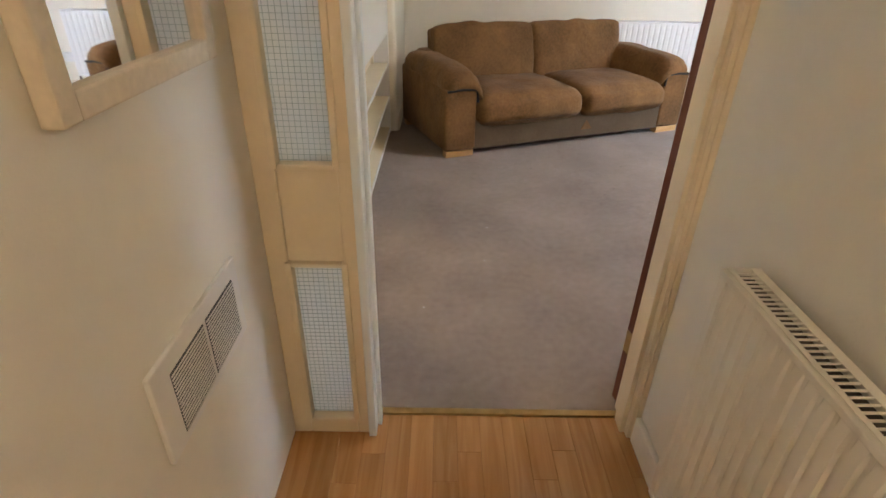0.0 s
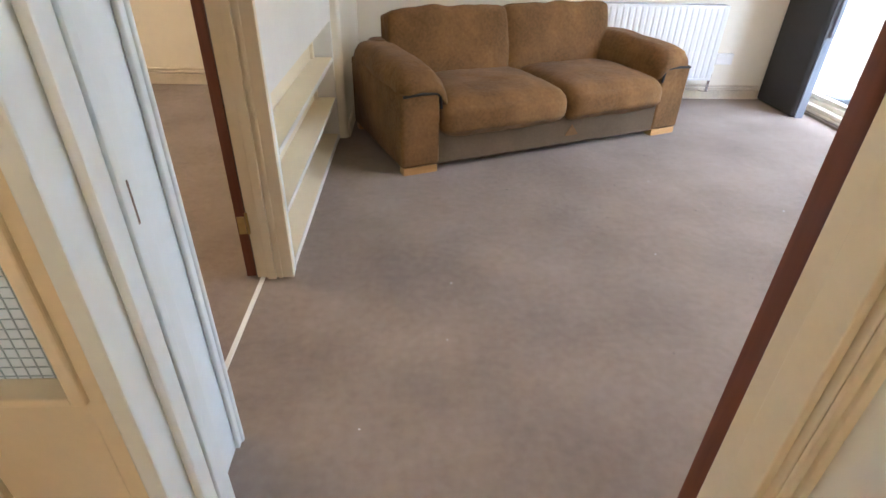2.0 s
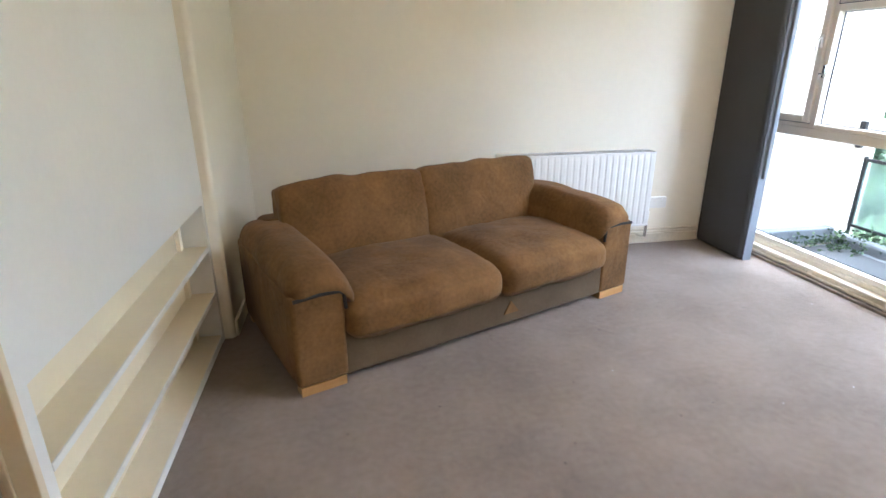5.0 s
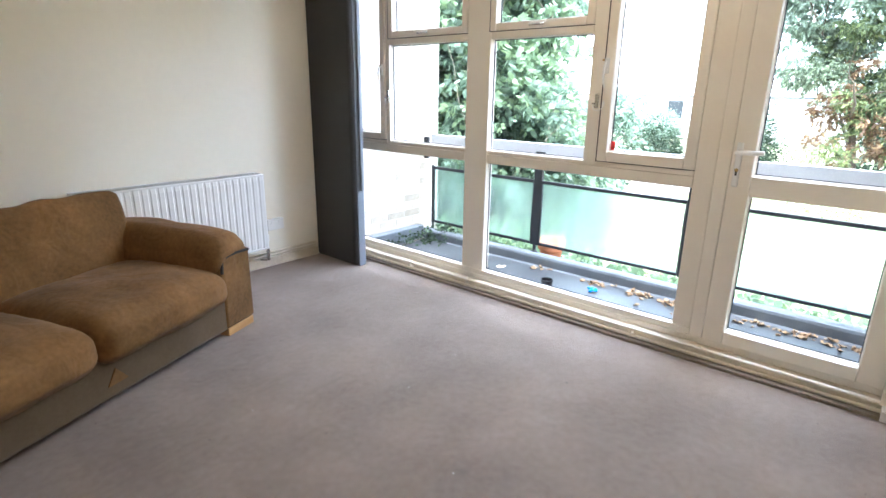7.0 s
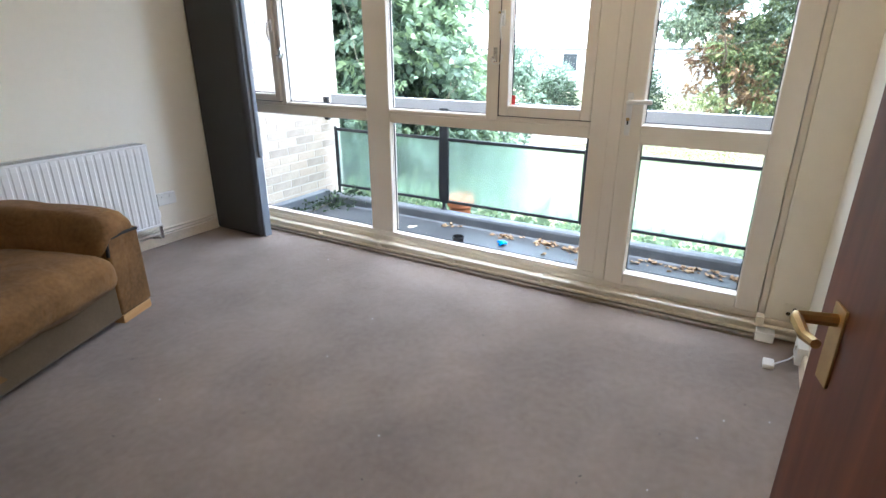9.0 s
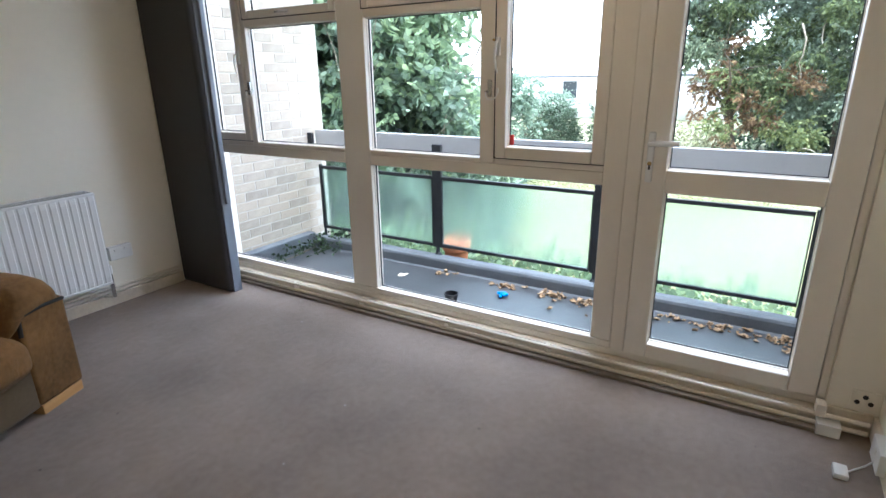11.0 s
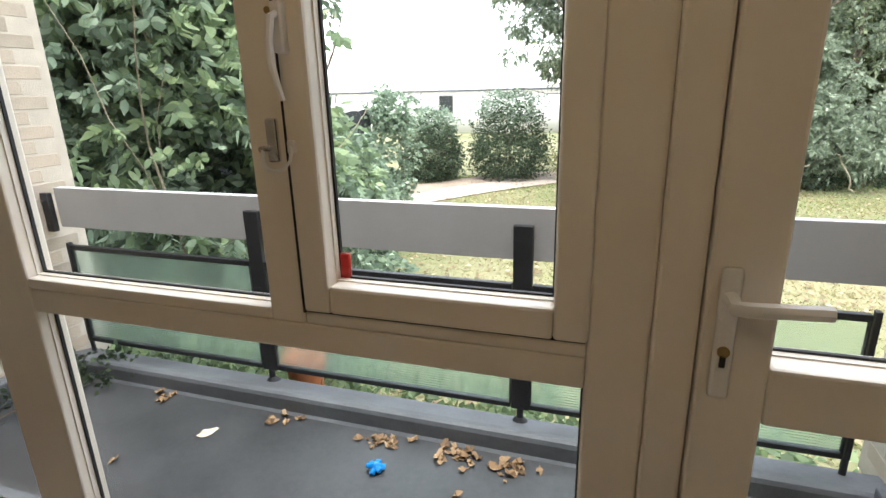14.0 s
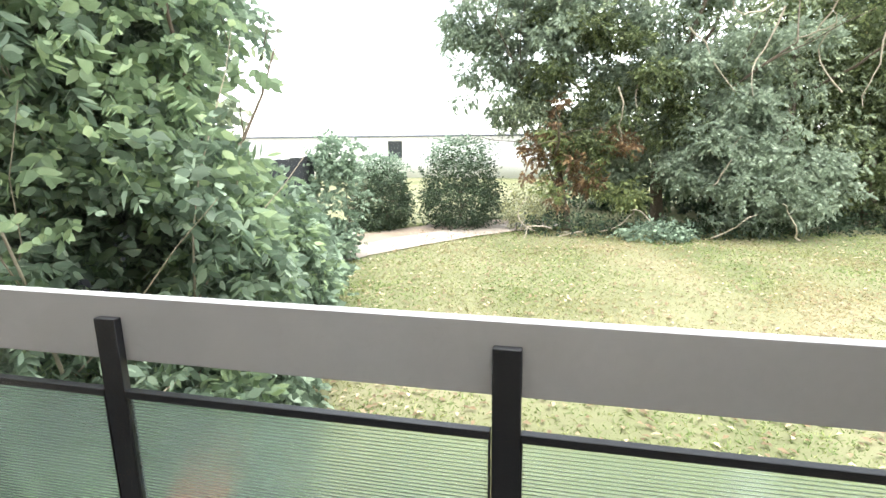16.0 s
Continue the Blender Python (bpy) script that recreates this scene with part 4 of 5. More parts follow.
for a in ((MY0, MY0 + 0.035, MZ0, MZ1), (MY1 - 0.035, MY1, MZ0, MZ1), (MY0 + 0.035, MY1 - 0.035, MZ0, MZ0 + 0.035), (MY0 + 0.035, MY1 - 0.035, MZ1 - 0.035, MZ1)):
    part("frame_side", box(-0.60, -0.572, *a, bevel=0.004), SKIRT, mirror)
vent = thing("wall_vent", "white metal vent panel with two fine louvred grilles", "vent")
part("panel", box(-0.600, -0.590, 0.757, 1.115, 0.555, 0.735, bevel=0.003), WHITEPL, vent)
for y0, y1 in ((0.808, 0.936), (0.948, 1.080)):
    b = part("backing", box(-0.5905, -0.5885, y0, y1, 0.575, 0.70), BALKERB, vent)
    for k in range(17):
        z = 0.577 + k * 0.0073
        part("louvre", box(-0.589, -0.5868, y0, y1, z, z + 0.0024), WHITEPL, b, smooth=None)

# unseen ceiling globes added for warm light: hall behind the walker, living room, side room
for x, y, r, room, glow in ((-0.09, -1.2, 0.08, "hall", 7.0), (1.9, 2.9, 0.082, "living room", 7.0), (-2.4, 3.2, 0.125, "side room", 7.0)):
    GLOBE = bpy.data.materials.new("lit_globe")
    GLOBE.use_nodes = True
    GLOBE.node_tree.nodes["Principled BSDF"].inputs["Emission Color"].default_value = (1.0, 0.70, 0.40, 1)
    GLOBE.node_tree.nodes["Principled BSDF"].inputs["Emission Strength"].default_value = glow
    lamp = thing("added_lamp", "white glass globe ceiling lamp of the " + room + ", added out of view for warm light", "lamp")
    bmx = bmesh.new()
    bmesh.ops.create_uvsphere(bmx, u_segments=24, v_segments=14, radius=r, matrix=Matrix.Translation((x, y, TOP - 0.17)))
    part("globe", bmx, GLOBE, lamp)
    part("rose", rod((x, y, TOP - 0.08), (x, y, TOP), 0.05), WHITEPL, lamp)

# ---- outdoors ----
GZ = -1.1


def ground_sheet():
    """One gently uneven sheet that is finest near the balcony and reaches the horizon."""
    bm = bmesh.new()
    xs = [4.42 + 0.35 * k for k in range(70)] + [32, 40, 60, 100, 200, 400, 900]
    ys = [-900, -400, -200, -90, -45, -28] + [-20 + 0.5 * k for k in range(81)] + [28, 45, 90, 200, 400, 900]
    rows = []
    for x in xs:
        rows.append([bm.verts.new((x, y, GZ + (0.012 * noise.noise((x * 0.5, y * 0.5, 0)) + 0.008 * noise.noise((x * 2, y * 2, 4)) if x < 30 and abs(y) < 22 else 0.0))) for y in ys])
    for a, b in zip(rows, rows[1:]):
        for i in range(len(ys) - 1):
            bm.faces.new((a[i], b[i], b[i + 1], a[i + 1]))
    return bm


structure("ground", ground_sheet(), GRASS, "worn lawn of patchy green and straw grass", "lawn", smooth=180)
structure("ground_behind", box(-900, -4.6, -900, 900, GZ - 0.2, GZ), GRASS, "lawn on the far side of the house", "lawn")

# gravel path and bare soil
def ribbon(pts, width, z, mat, name, label, cat):
    bm = bmesh.new()
    row = []
    for i, (x, y) in enumerate(pts):
        d = Vector(pts[min(i + 1, len(pts) - 1)]) - Vector(pts[max(i - 1, 0)])
        nrm = Vector((-d.y, d.x)).normalized() * width * (0.5 + 0.06 * math.sin(i * 2.3))
        row.append((bm.verts.new((x + nrm.x, y + nrm.y, z)), bm.verts.new((x - nrm.x, y - nrm.y, z))))
    for a, b in zip(row, row[1:]):
        bm.faces.new((a[0], a[1], b[1], b[0]))
    return structure(name, bm, mat, label, cat)


SOIL = material("bare_soil", (0.20, 0.155, 0.115), 0.95, scale=2, vary=0.3, bump=0.6, bump_scale=60)
ribbon([(10.6, 8.6), (12.2, 7.9), (13.6, 7.1), (14.9, 6.3), (16.0, 5.4), (17.0, 4.3), (18.2, 2.9)], 1.1, GZ + 0.026, PATHMAT, "path", "pale gravel footpath across the lawn", "path")
ribbon([(12.5, 9.2), (14.2, 8.0), (15.6, 7.0), (16.8, 5.9), (17.7, 4.6), (18.6, 3.3)], 1.3, GZ + 0.020, SOIL, "soil_verge", "bare brown soil verge beside the path", "soil")


def leaf_mesh(name, blades, mat, oval=False):
    """blades: rows of base, along, across, fold as arrays: each a folded pointed leaf of two triangles, or an oval one of six points."""
    base, along, across, up = blades
    n = len(base)
    if oval:
        v = np.stack([base, base + along * 0.22 + across * 0.78 + up, base + along * 0.55 + across + up, base + along * 0.8 + across * 0.5, base + along * 1.05 - up,
                      base + along * 0.8 - across * 0.5, base + along * 0.55 - across + up, base + along * 0.22 - across * 0.78 + up], 1)
        me = bpy.data.meshes.new(name)
        me.from_pydata(v.reshape(-1, 3).tolist(), [], [tuple(8 * i + k for k in f) for i in range(n) for f in ((0, 1, 2, 3, 4), (0, 4, 5, 6, 7))])
        me.materials.append(mat)
        return me
    v = np.empty((n, 4, 3))
    v[:, 0] = base
    v[:, 1] = base + along * 0.45 + across + up
    v[:, 2] = base + along
    v[:, 3] = base + along * 0.45 - across + up
    me = bpy.data.meshes.new(name)
    me.vertices.add(n * 4)
    me.vertices.foreach_set("co", v.ravel())
    idx = (np.arange(n)[:, None] * 4 + np.array([0, 1, 2, 0, 2, 3])).ravel()
    me.loops.add(len(idx))
    me.loops.foreach_set("vertex_index", idx)
    me.polygons.add(n * 2)
    me.polygons.foreach_set("loop_start", np.arange(n * 2) * 3)
    me.polygons.foreach_set("loop_total", np.full(n * 2, 3))
    me.materials.append(mat)
    me.update(calc_edges=True)
    return me


def unit(a):
    return a / np.maximum(np.linalg.norm(a, axis=-1, keepdims=True), 1e-9)


def foliage(blobs, sprays, leaflets, size, seed, shell=0.45, droop=0.5, wide=0.32, gap=0.25):
    """Compound leaves spread through ellipsoids (x, y, z, rx, ry, rz), denser towards their skin, with gaps cut by noise."""
    rng = np.random.default_rng(seed)
    blobs = np.array(blobs, float)
    vol = blobs[:, 3] * blobs[:, 4] * blobs[:, 5]
    which = rng.choice(len(blobs), sprays, p=vol / vol.sum())
    b = blobs[which]
    d = unit(rng.normal(size=(sprays, 3)))
    r = 1 - shell * rng.random(sprays) ** 1.6
    r *= 1 + 0.22 * np.sin(d[:, 0] * 5 + which) * np.cos(d[:, 2] * 6 + which * 2) + 0.10 * rng.normal(size=sprays)
    p = b[:, :3] + d * b[:, 3:] * r[:, None]
    cut = np.sin(p[:, 0] * 2.9 + 1) * np.sin(p[:, 1] * 3.3) * np.sin(p[:, 2] * 3.7 + 2)
    keep = (cut > -gap - 0.35 * rng.random(sprays)) & (p[:, 2] > GZ + 0.05)
    p, d = p[keep], d[keep]
    n = len(p)
    axis = unit(d + 0.8 * rng.normal(size=(n, 3)) + np.array([0, 0, -droop]))
    side = unit(np.cross(axis, rng.normal(size=(n, 3)) * 0.5 + np.array([0, 0, 1.0])))
    up = np.cross(side, axis)
    L = size * (0.6 + 0.8 * rng.random(n))
    base, along, across, fold = [], [], [], []
    for k in range(leaflets):
        f = 0.0 if leaflets == 1 else (k // 2 + 0.5) / ((leaflets + 1) // 2)
        s = 0.0 if k == leaflets - 1 else (1 if k % 2 else -1)
        way = unit(axis * (0.55 if s else 1.0) + side * s * 0.9 + up * 0.15 * rng.normal(size=(n, 1)) + np.array([0, 0, -0.25 * droop]))
        base.append(p + axis * (L * 1.6 * f)[:, None])
        along.append(way * L[:, None])
        nrm = unit(np.cross(way, side + 0.3 * rng.normal(size=(n, 3)) + up * 0.2))
        w = unit(np.cross(way, nrm + up))
        across.append(w * (L * wide)[:, None])
        fold.append(up * (L * 0.06 * rng.normal(size=n))[:, None])
    return tuple(np.concatenate(a) for a in (base, along, across, fold))


def branch_tree(bm, p, d, length, r, depth, rng, spread=0.6):
    """Tapered limbs that fork until they are thin."""
    pts, rad = [Vector(p)], [r]
    d = Vector(d).normalized()
    for k in range(4):
        d = (d + Vector(rng.normal(size=3)) * 0.14 + Vector((0, 0, 0.06))).normalized()
        pts.append(pts[-1] + d * length / 4)
        rad.append(r * (1 - 0.16 * (k + 1)))
    add_tube(bm, pts, rad, seg=6)
    if depth:
        for k in range(3):
            q = pts[2 + k % 3]
            nd = (d + Vector(rng.normal(size=3)) * spread).normalized()
            branch_tree(bm, q, nd, length * 0.68, rad[-1] * 0.8, depth - 1, rng, spread)


def clumps(c, r, count, size, seed):
    """Drooping leaf clumps of uneven size strewn through one ellipsoid."""
    g = random.Random(seed)
    out = []
    while len(out) < count:
        u, v, w = g.uniform(-1, 1), g.uniform(-1, 1), g.uniform(-1, 1)
        if u * u + v * v + w * w < 1 and c[2] + r[2] * w > GZ + 0.2:
            s = size * g.uniform(0.55, 1.4)
            out.append((c[0] + r[0] * u, c[1] + r[1] * v, c[2] + r[2] * w, s * 0.9, s * 1.25, s * 0.7))
    return out


def tree(name, label, category, trunks, blobs, mat, sprays, leaflets, size, seed, bark=BARK, depth=2, oval=False, **k):
    t = thing(name, label, category, at=None)
    rng = np.random.default_rng(seed + 100)
    for x, y, h, r, lx, ly in trunks:
        bm = bmesh.new()
        branch_tree(bm, (x, y, GZ - 0.1), (lx, ly, 1), h, r, depth, rng)
        part("trunk", bm, bark, t, smooth=60)
    for n, (bl, m, sp) in enumerate(blobs if isinstance(blobs[0][1], bpy.types.Material) else [(blobs, mat, sprays)]):
        ob = new("crown", leaf_mesh("crown", foliage(bl, sp, leaflets, size, seed + n, **k), m, oval))
        ob.parent = t
    return t


tree("elder_shrub", "large leafy green elder shrub growing against the balcony", "shrub",
     [(6.2, 5.6, 2.6, 0.07, 0.1, 0.0), (6.7, 6.6, 3.0, 0.09, -0.05, 0.1), (5.9, 7.2, 2.6, 0.06, 0.0, 0.1)],
     [([(6.1, 5.7, 0.4, 0.95, 0.95, 1.3), (6.0, 6.7, 1.6, 1.1, 1.3, 1.3), (6.4, 6.2, 2.6, 1.0, 1.1, 1.1), (6.3, 7.8, 2.6, 1.2, 1.3, 1.4)], LEAFA, 12000),
      ([(6.0, 5.8, 0.9, 0.95, 0.9, 1.3), (6.0, 6.4, 2.3, 1.05, 1.2, 1.2), (6.2, 5.6, 2.0, 0.7, 0.7, 0.8)], LEAFF, 3200),
      ([(5.75, 5.4, -0.5, 0.5, 0.75, 0.5), (6.9, 5.35, -0.7, 0.6, 0.5, 0.4), (7.9, 5.55, -0.75, 0.7, 0.5, 0.36), (7.4, 5.6, -0.2, 0.5, 0.4, 0.5), (6.4, 5.3, 0.4, 0.5, 0.42, 0.7), (6.5, 5.5, 1.3, 0.4, 0.4, 0.6)], LEAFA, 3600),
      ([(6.4, 5.25, 0.6, 0.5, 0.42, 0.75), (5.8, 5.3, -0.4, 0.5, 0.7, 0.4)], LEAFF, 900),
      ([(8.2, 5.85, -0.1, 0.75, 0.55, 0.95), (9.3, 6.15, -0.6, 0.9, 0.45, 0.5), (10.6, 6.7, -0.7, 0.9, 0.45, 0.4)], LEAFA, 2600),
      ([(8.0, 5.7, 0.1, 0.6, 0.45, 0.9), (9.0, 6.0, -0.6, 0.8, 0.4, 0.5)], LEAFF, 500)],
     LEAFA, 0, 7, 0.086, 3, wide=0.26, droop=0.75, gap=0.26, oval=True)
for x, y, dx, dy, ln in ((6.0, 5.35, 0.0, -0.12, 2.0), (6.25, 5.25, 0.15, -0.05, 1.7), (5.7, 5.6, -0.1, -0.1, 2.3), (5.55, 6.2, -0.08, 0.05, 2.6), (6.5, 5.1, 0.2, -0.1, 1.5)):
    bm = bmesh.new()
    branch_tree(bm, (x, y, GZ), (dx, dy, 1), ln, 0.02, 1, np.random.default_rng(int(x * 100)), 0.35)
    part("stem", bm, DEADWOOD, bpy.data.objects["elder_shrub"], smooth=60)
tree("tall_tree", "tall broadleaf tree rising behind the shrub", "tree",
     [(9.2, 8.6, 5.0, 0.16, 0.0, 0.05)], [(8.8, 8.6, 2.6, 1.8, 1.7, 2.2), (9.4, 9.6, 4.6, 2.2, 2.0, 1.8), (8.2, 9.6, 1.0, 1.4, 1.6, 1.6), (9.3, 7.7, 0.6, 0.9, 0.8, 1.2)], LEAFB, 7000, 5, 0.14, 8, droop=0.7)
tree("sapling", "slender young sapling with thin stems", "shrub",
     [(13.3, 6.95, 1.5, 0.025, 0.0, 0.0), (13.2, 7.1, 1.4, 0.02, 0.1, 0.1)], [(13.0, 7.25, 0.1, 0.5, 0.55, 1.1), (13.2, 7.2, 1.05, 0.4, 0.42, 0.5), (12.6, 7.2, -0.7, 0.6, 0.5, 0.35)], LEAFA, 1300, 5, 0.085, 12, oval=True)
for (x, y, rx, ry, zt), seed in (((16.7, 7.55, 0.75, 0.75, 0.66), 15), ((17.2, 5.45, 0.85, 1.0, 1.05), 16)):
    h = (zt - GZ) / 2
    tree("hedge", "dense dark clipped evergreen hedge mound", "hedge", [(x, y, 1.0, 0.06, 0, 0)],
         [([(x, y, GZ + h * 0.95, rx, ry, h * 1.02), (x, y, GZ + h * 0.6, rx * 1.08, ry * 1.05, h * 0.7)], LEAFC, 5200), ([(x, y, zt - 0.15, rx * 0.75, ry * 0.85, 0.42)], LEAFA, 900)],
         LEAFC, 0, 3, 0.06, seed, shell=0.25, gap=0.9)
tree("mixed_thicket", "overgrown thicket of grey-green trees with dead russet ivy", "tree",
     [(17.2, 2.6, 4.0, 0.14, 0.0, 0.05), (18.3, 0.2, 5.0, 0.2, 0.0, 0.1), (18.0, -2.4, 4.6, 0.15, 0.05, 0.0)],
     [([(17.9, 1.6, 1.4, 1.1, 1.4, 2.2), (18.2, -0.6, 2.6, 1.6, 2.1, 2.5), (17.8, 2.6, 4.6, 1.9, 1.9, 1.6), (18.4, -2.6, 1.6, 1.6, 2.0, 2.6), (18.4, 0.4, 5.6, 2.4, 2.8, 1.6)], LEAFB, 7200),
      (clumps((17.3, 0.4, 2.6), (0.7, 3.2, 2.6), 50, 0.42, 7), LEAFG, 8500),
      (clumps((17.2, 3.0, 4.2), (0.9, 1.3, 1.6), 26, 0.40, 8), LEAFG, 3200),
      (clumps((17.2, 4.9, 4.8), (0.9, 1.2, 1.5), 20, 0.30, 11), LEAFG, 1100),
      (clumps((17.0, 1.4, 3.0), (0.6, 2.4, 2.4), 30, 0.34, 13), LEAFH, 3200),
      (clumps((16.8, -1.7, 0.4), (0.6, 1.7, 1.3), 30, 0.42, 9), LEAFG, 4600),
      (clumps((16.9, 2.5, 0.9), (0.5, 1.3, 1.5), 26, 0.24, 10), LEAFD, 800),
      (clumps((16.7, 2.2, 0.4), (0.4, 1.5, 1.4), 16, 0.22, 12), LEAFE, 500)],
     LEAFB, 0, 7, 0.105, 30, droop=0.9, wide=0.24, gap=0.1)
tree("woodland_tree", "broad olive-green tree at the lawn's edge", "tree",
     [(19.5, -5.4, 5.0, 0.2, 0.0, 0.0)], [(19.0, -4.6, 0.9, 1.5, 1.9, 1.9), (19.6, -6.4, 2.2, 2.0, 2.4, 3.0), (19.4, -5.0, 4.6, 2.4, 2.8, 2.0), (20.2, -3.2, 3.0, 1.6, 1.8, 2.4)], LEAFH, 14000, 7, 0.12, 50, droop=0.9, wide=0.24, gap=0.05)
tree("woodland_tree", "dark shaded tree at the lawn's edge", "tree",
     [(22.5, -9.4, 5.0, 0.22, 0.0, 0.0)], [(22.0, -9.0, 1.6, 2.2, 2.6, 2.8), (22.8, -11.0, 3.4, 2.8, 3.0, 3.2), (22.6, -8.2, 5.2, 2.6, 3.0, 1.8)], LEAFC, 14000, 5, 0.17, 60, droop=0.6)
tree("fern_clump", "bright green leafy clump at the thicket's foot", "shrub", [(16.0, 0.55, 0.3, 0.012, 0, 0)],
     [(16.0, 0.6, -1.0, 0.35, 0.75, 0.3)], LEAFA, 420, 5, 0.085, 72, gap=0.9, oval=True)
tree("pale_bush", "straggly pale yellow-green bush beside the path", "shrub", [(17.0, 3.9, 0.6, 0.015, 0, 0)],
     [(17.0, 3.75, -0.55, 0.4, 0.55, 0.6), (16.9, 3.2, -0.75, 0.4, 0.4, 0.4)], LEAFP, 900, 3, 0.06, 74, gap=0.4)
tree("bramble", "low green bramble bank under the trees", "shrub", [(16.7, 0.3, 0.4, 0.015, 0, 0)],
     [(16.5, 2.7, -0.9, 0.45, 1.0, 0.4), (16.6, 0.6, -1.0, 0.5, 1.2, 0.35), (16.9, -1.2, -1.0, 0.6, 1.2, 0.4), (17.6, -3.0, -1.0, 0.6, 1.2, 0.35), (18.2, -5.0, -1.0, 0.6, 1.3, 0.4)], LEAFC, 3000, 3, 0.08, 70, gap=0.9)
tree("woodland_edge", "dense dark trees closing the far side of the lawn", "tree",
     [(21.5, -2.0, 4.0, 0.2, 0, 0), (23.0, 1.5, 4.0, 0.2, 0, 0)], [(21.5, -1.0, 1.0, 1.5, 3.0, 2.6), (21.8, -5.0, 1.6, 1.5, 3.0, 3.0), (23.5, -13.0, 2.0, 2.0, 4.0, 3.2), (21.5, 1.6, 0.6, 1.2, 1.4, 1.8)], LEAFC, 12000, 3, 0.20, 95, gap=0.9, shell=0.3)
tree("ash_spray", "thin overhanging sprays of pale ash leaves", "branch", [(19.2, 2.9, 4.6, 0.06, -0.1, 0.1)],
     [(clumps((17.3, 4.3, 3.4), (0.7, 0.65, 1.8), 22, 0.30, 22), LEAFG, 1500), (clumps((17.4, 5.2, 3.6), (0.8, 1.0, 1.6), 26, 0.26, 21), LEAFG, 1000), (clumps((17.2, 3.9, 2.2), (0.6, 0.7, 1.2), 20, 0.28, 23), LEAFB, 1000)], LEAFG, 0, 7, 0.09, 75, droop=1.2, wide=0.22)
tree("ground_ivy", "low dark green ivy creeping along the balcony foot", "ivy", [(4.75, 3.4, 0.4, 0.01, 0, 0)],
     [(4.74, 2.2, -0.35, 0.24, 0.9, 0.26), (4.74, 3.6, -0.32, 0.24, 0.9, 0.27), (4.74, 5.0, -0.30, 0.25, 0.8, 0.30)], LEAFF, 1700, 3, 0.06, 77, gap=0.5, wide=0.36, oval=True)
twigs = thing("bare_branches", "pale dead branches hanging from the thicket", "branch")
rng = np.random.default_rng(5)
for x, y, z, dx, dy, dz, ln in ((16.3, -0.55, 0.1, 0.0, -0.35, 1.0, 1.4), (16.6, 1.1, 2.6, 0.0, 0.2, -1.0, 1.0), (16.8, -2.0, 3.2, 0, -0.5, 1.0, 1.6), (16.9, -3.2, 2.2, 0, 0.4, 1, 2.0), (16.4, 2.2, -1.0, -0.1, 1.0, 0.35, 1.5), (16.3, 2.6, -1.0, -0.2, 0.9, 0.25, 1.3), (16.5, 1.8, -1.0, -0.1, -1.0, 0.4, 1.4), (16.2, 0.2, 3.6, 0, -0.3, -1, 1.8), (16.2, -1.4, 4.0, 0, 0.3, -1, 2.2), (16.1, -1.6, 3.9, 0, -0.1, -1, 2.0), (16.2, -2.6, 4.0, 0, -0.5, -1, 1.9), (16.3, -3.6, 3.4, 0, 0.2, -1, 1.6), (16.2, 1.6, 2.4, 0, -0.3, -1, 1.3), (16.2, 0.3, -0.9, -0.2, 0.9, 0.5, 1.2), (16.0, -0.6, -1.0, -0.3, -0.7, 0.3, 1.2), (16.0, -2.4, -1.0, -0.2, 0.9, 0.2, 1.4), (16.3, 3.4, -1.0, -0.3, 0.6, 0.5, 1.2), (16.2, 3.0, -0.9, -0.5, 0.9, 0.15, 1.5)):
    pts, d = [Vector((x, y, z))], Vector((dx, dy, dz)).normalized()
    for k in range(7):
        d = (d + Vector(rng.normal(size=3)) * 0.3).normalized()
        pts.append(pts[-1] + d * ln / 7)
    part("branch", tube(pts, [0.022 - 0.0022 * k for k in range(8)], seg=6), DEADWOOD, twigs)

# dark board fence behind the shrub
fence = thing("fence", "dark stained close-board garden fence", "fence")
fa, fb = Vector((13.0, 7.7, GZ)), Vector((4.7, 7.25, GZ))
fd = (fb - fa)
for k in range(48):
    p = fa + fd * (k / 48)
    hgt = 2.1 + 0.01 * math.sin(k * 1.7)
    part("board", box(-0.082, 0.082, -0.012, 0.012, 0, hgt), FENCE, fence, m=Matrix.Translation(p) @ pose(0, 0, 0, rz=math.degrees(math.atan2(fd.y, fd.x))), smooth=None)

# low flat-roofed building across the green
BX = 33.0
bld = thing("bungalow", "low white flat-roofed building across the green", "building")
part("wall", box(BX, BX + 8, 3.0, 24.0, GZ, 1.22), FARWALL, bld)
part("roof", box(BX - 0.3, BX + 8.3, 2.7, 24.3, 1.22, 1.33), BALKERB, bld, "thin grey roof edge")
for y, w, z0, z1 in ((12.33, 0.85, 0.03, 1.0),):
    wf = part("window", box(BX - 0.03, BX - 0.005, y - w / 2 - 0.06, y + w / 2 + 0.06, z0 - 0.06, z1 + 0.06), UPVC, bld)
    part("pane", box(BX - 0.04, BX - 0.031, y - w / 2, y + w / 2, z0, z1), DARKGLASS, wf)

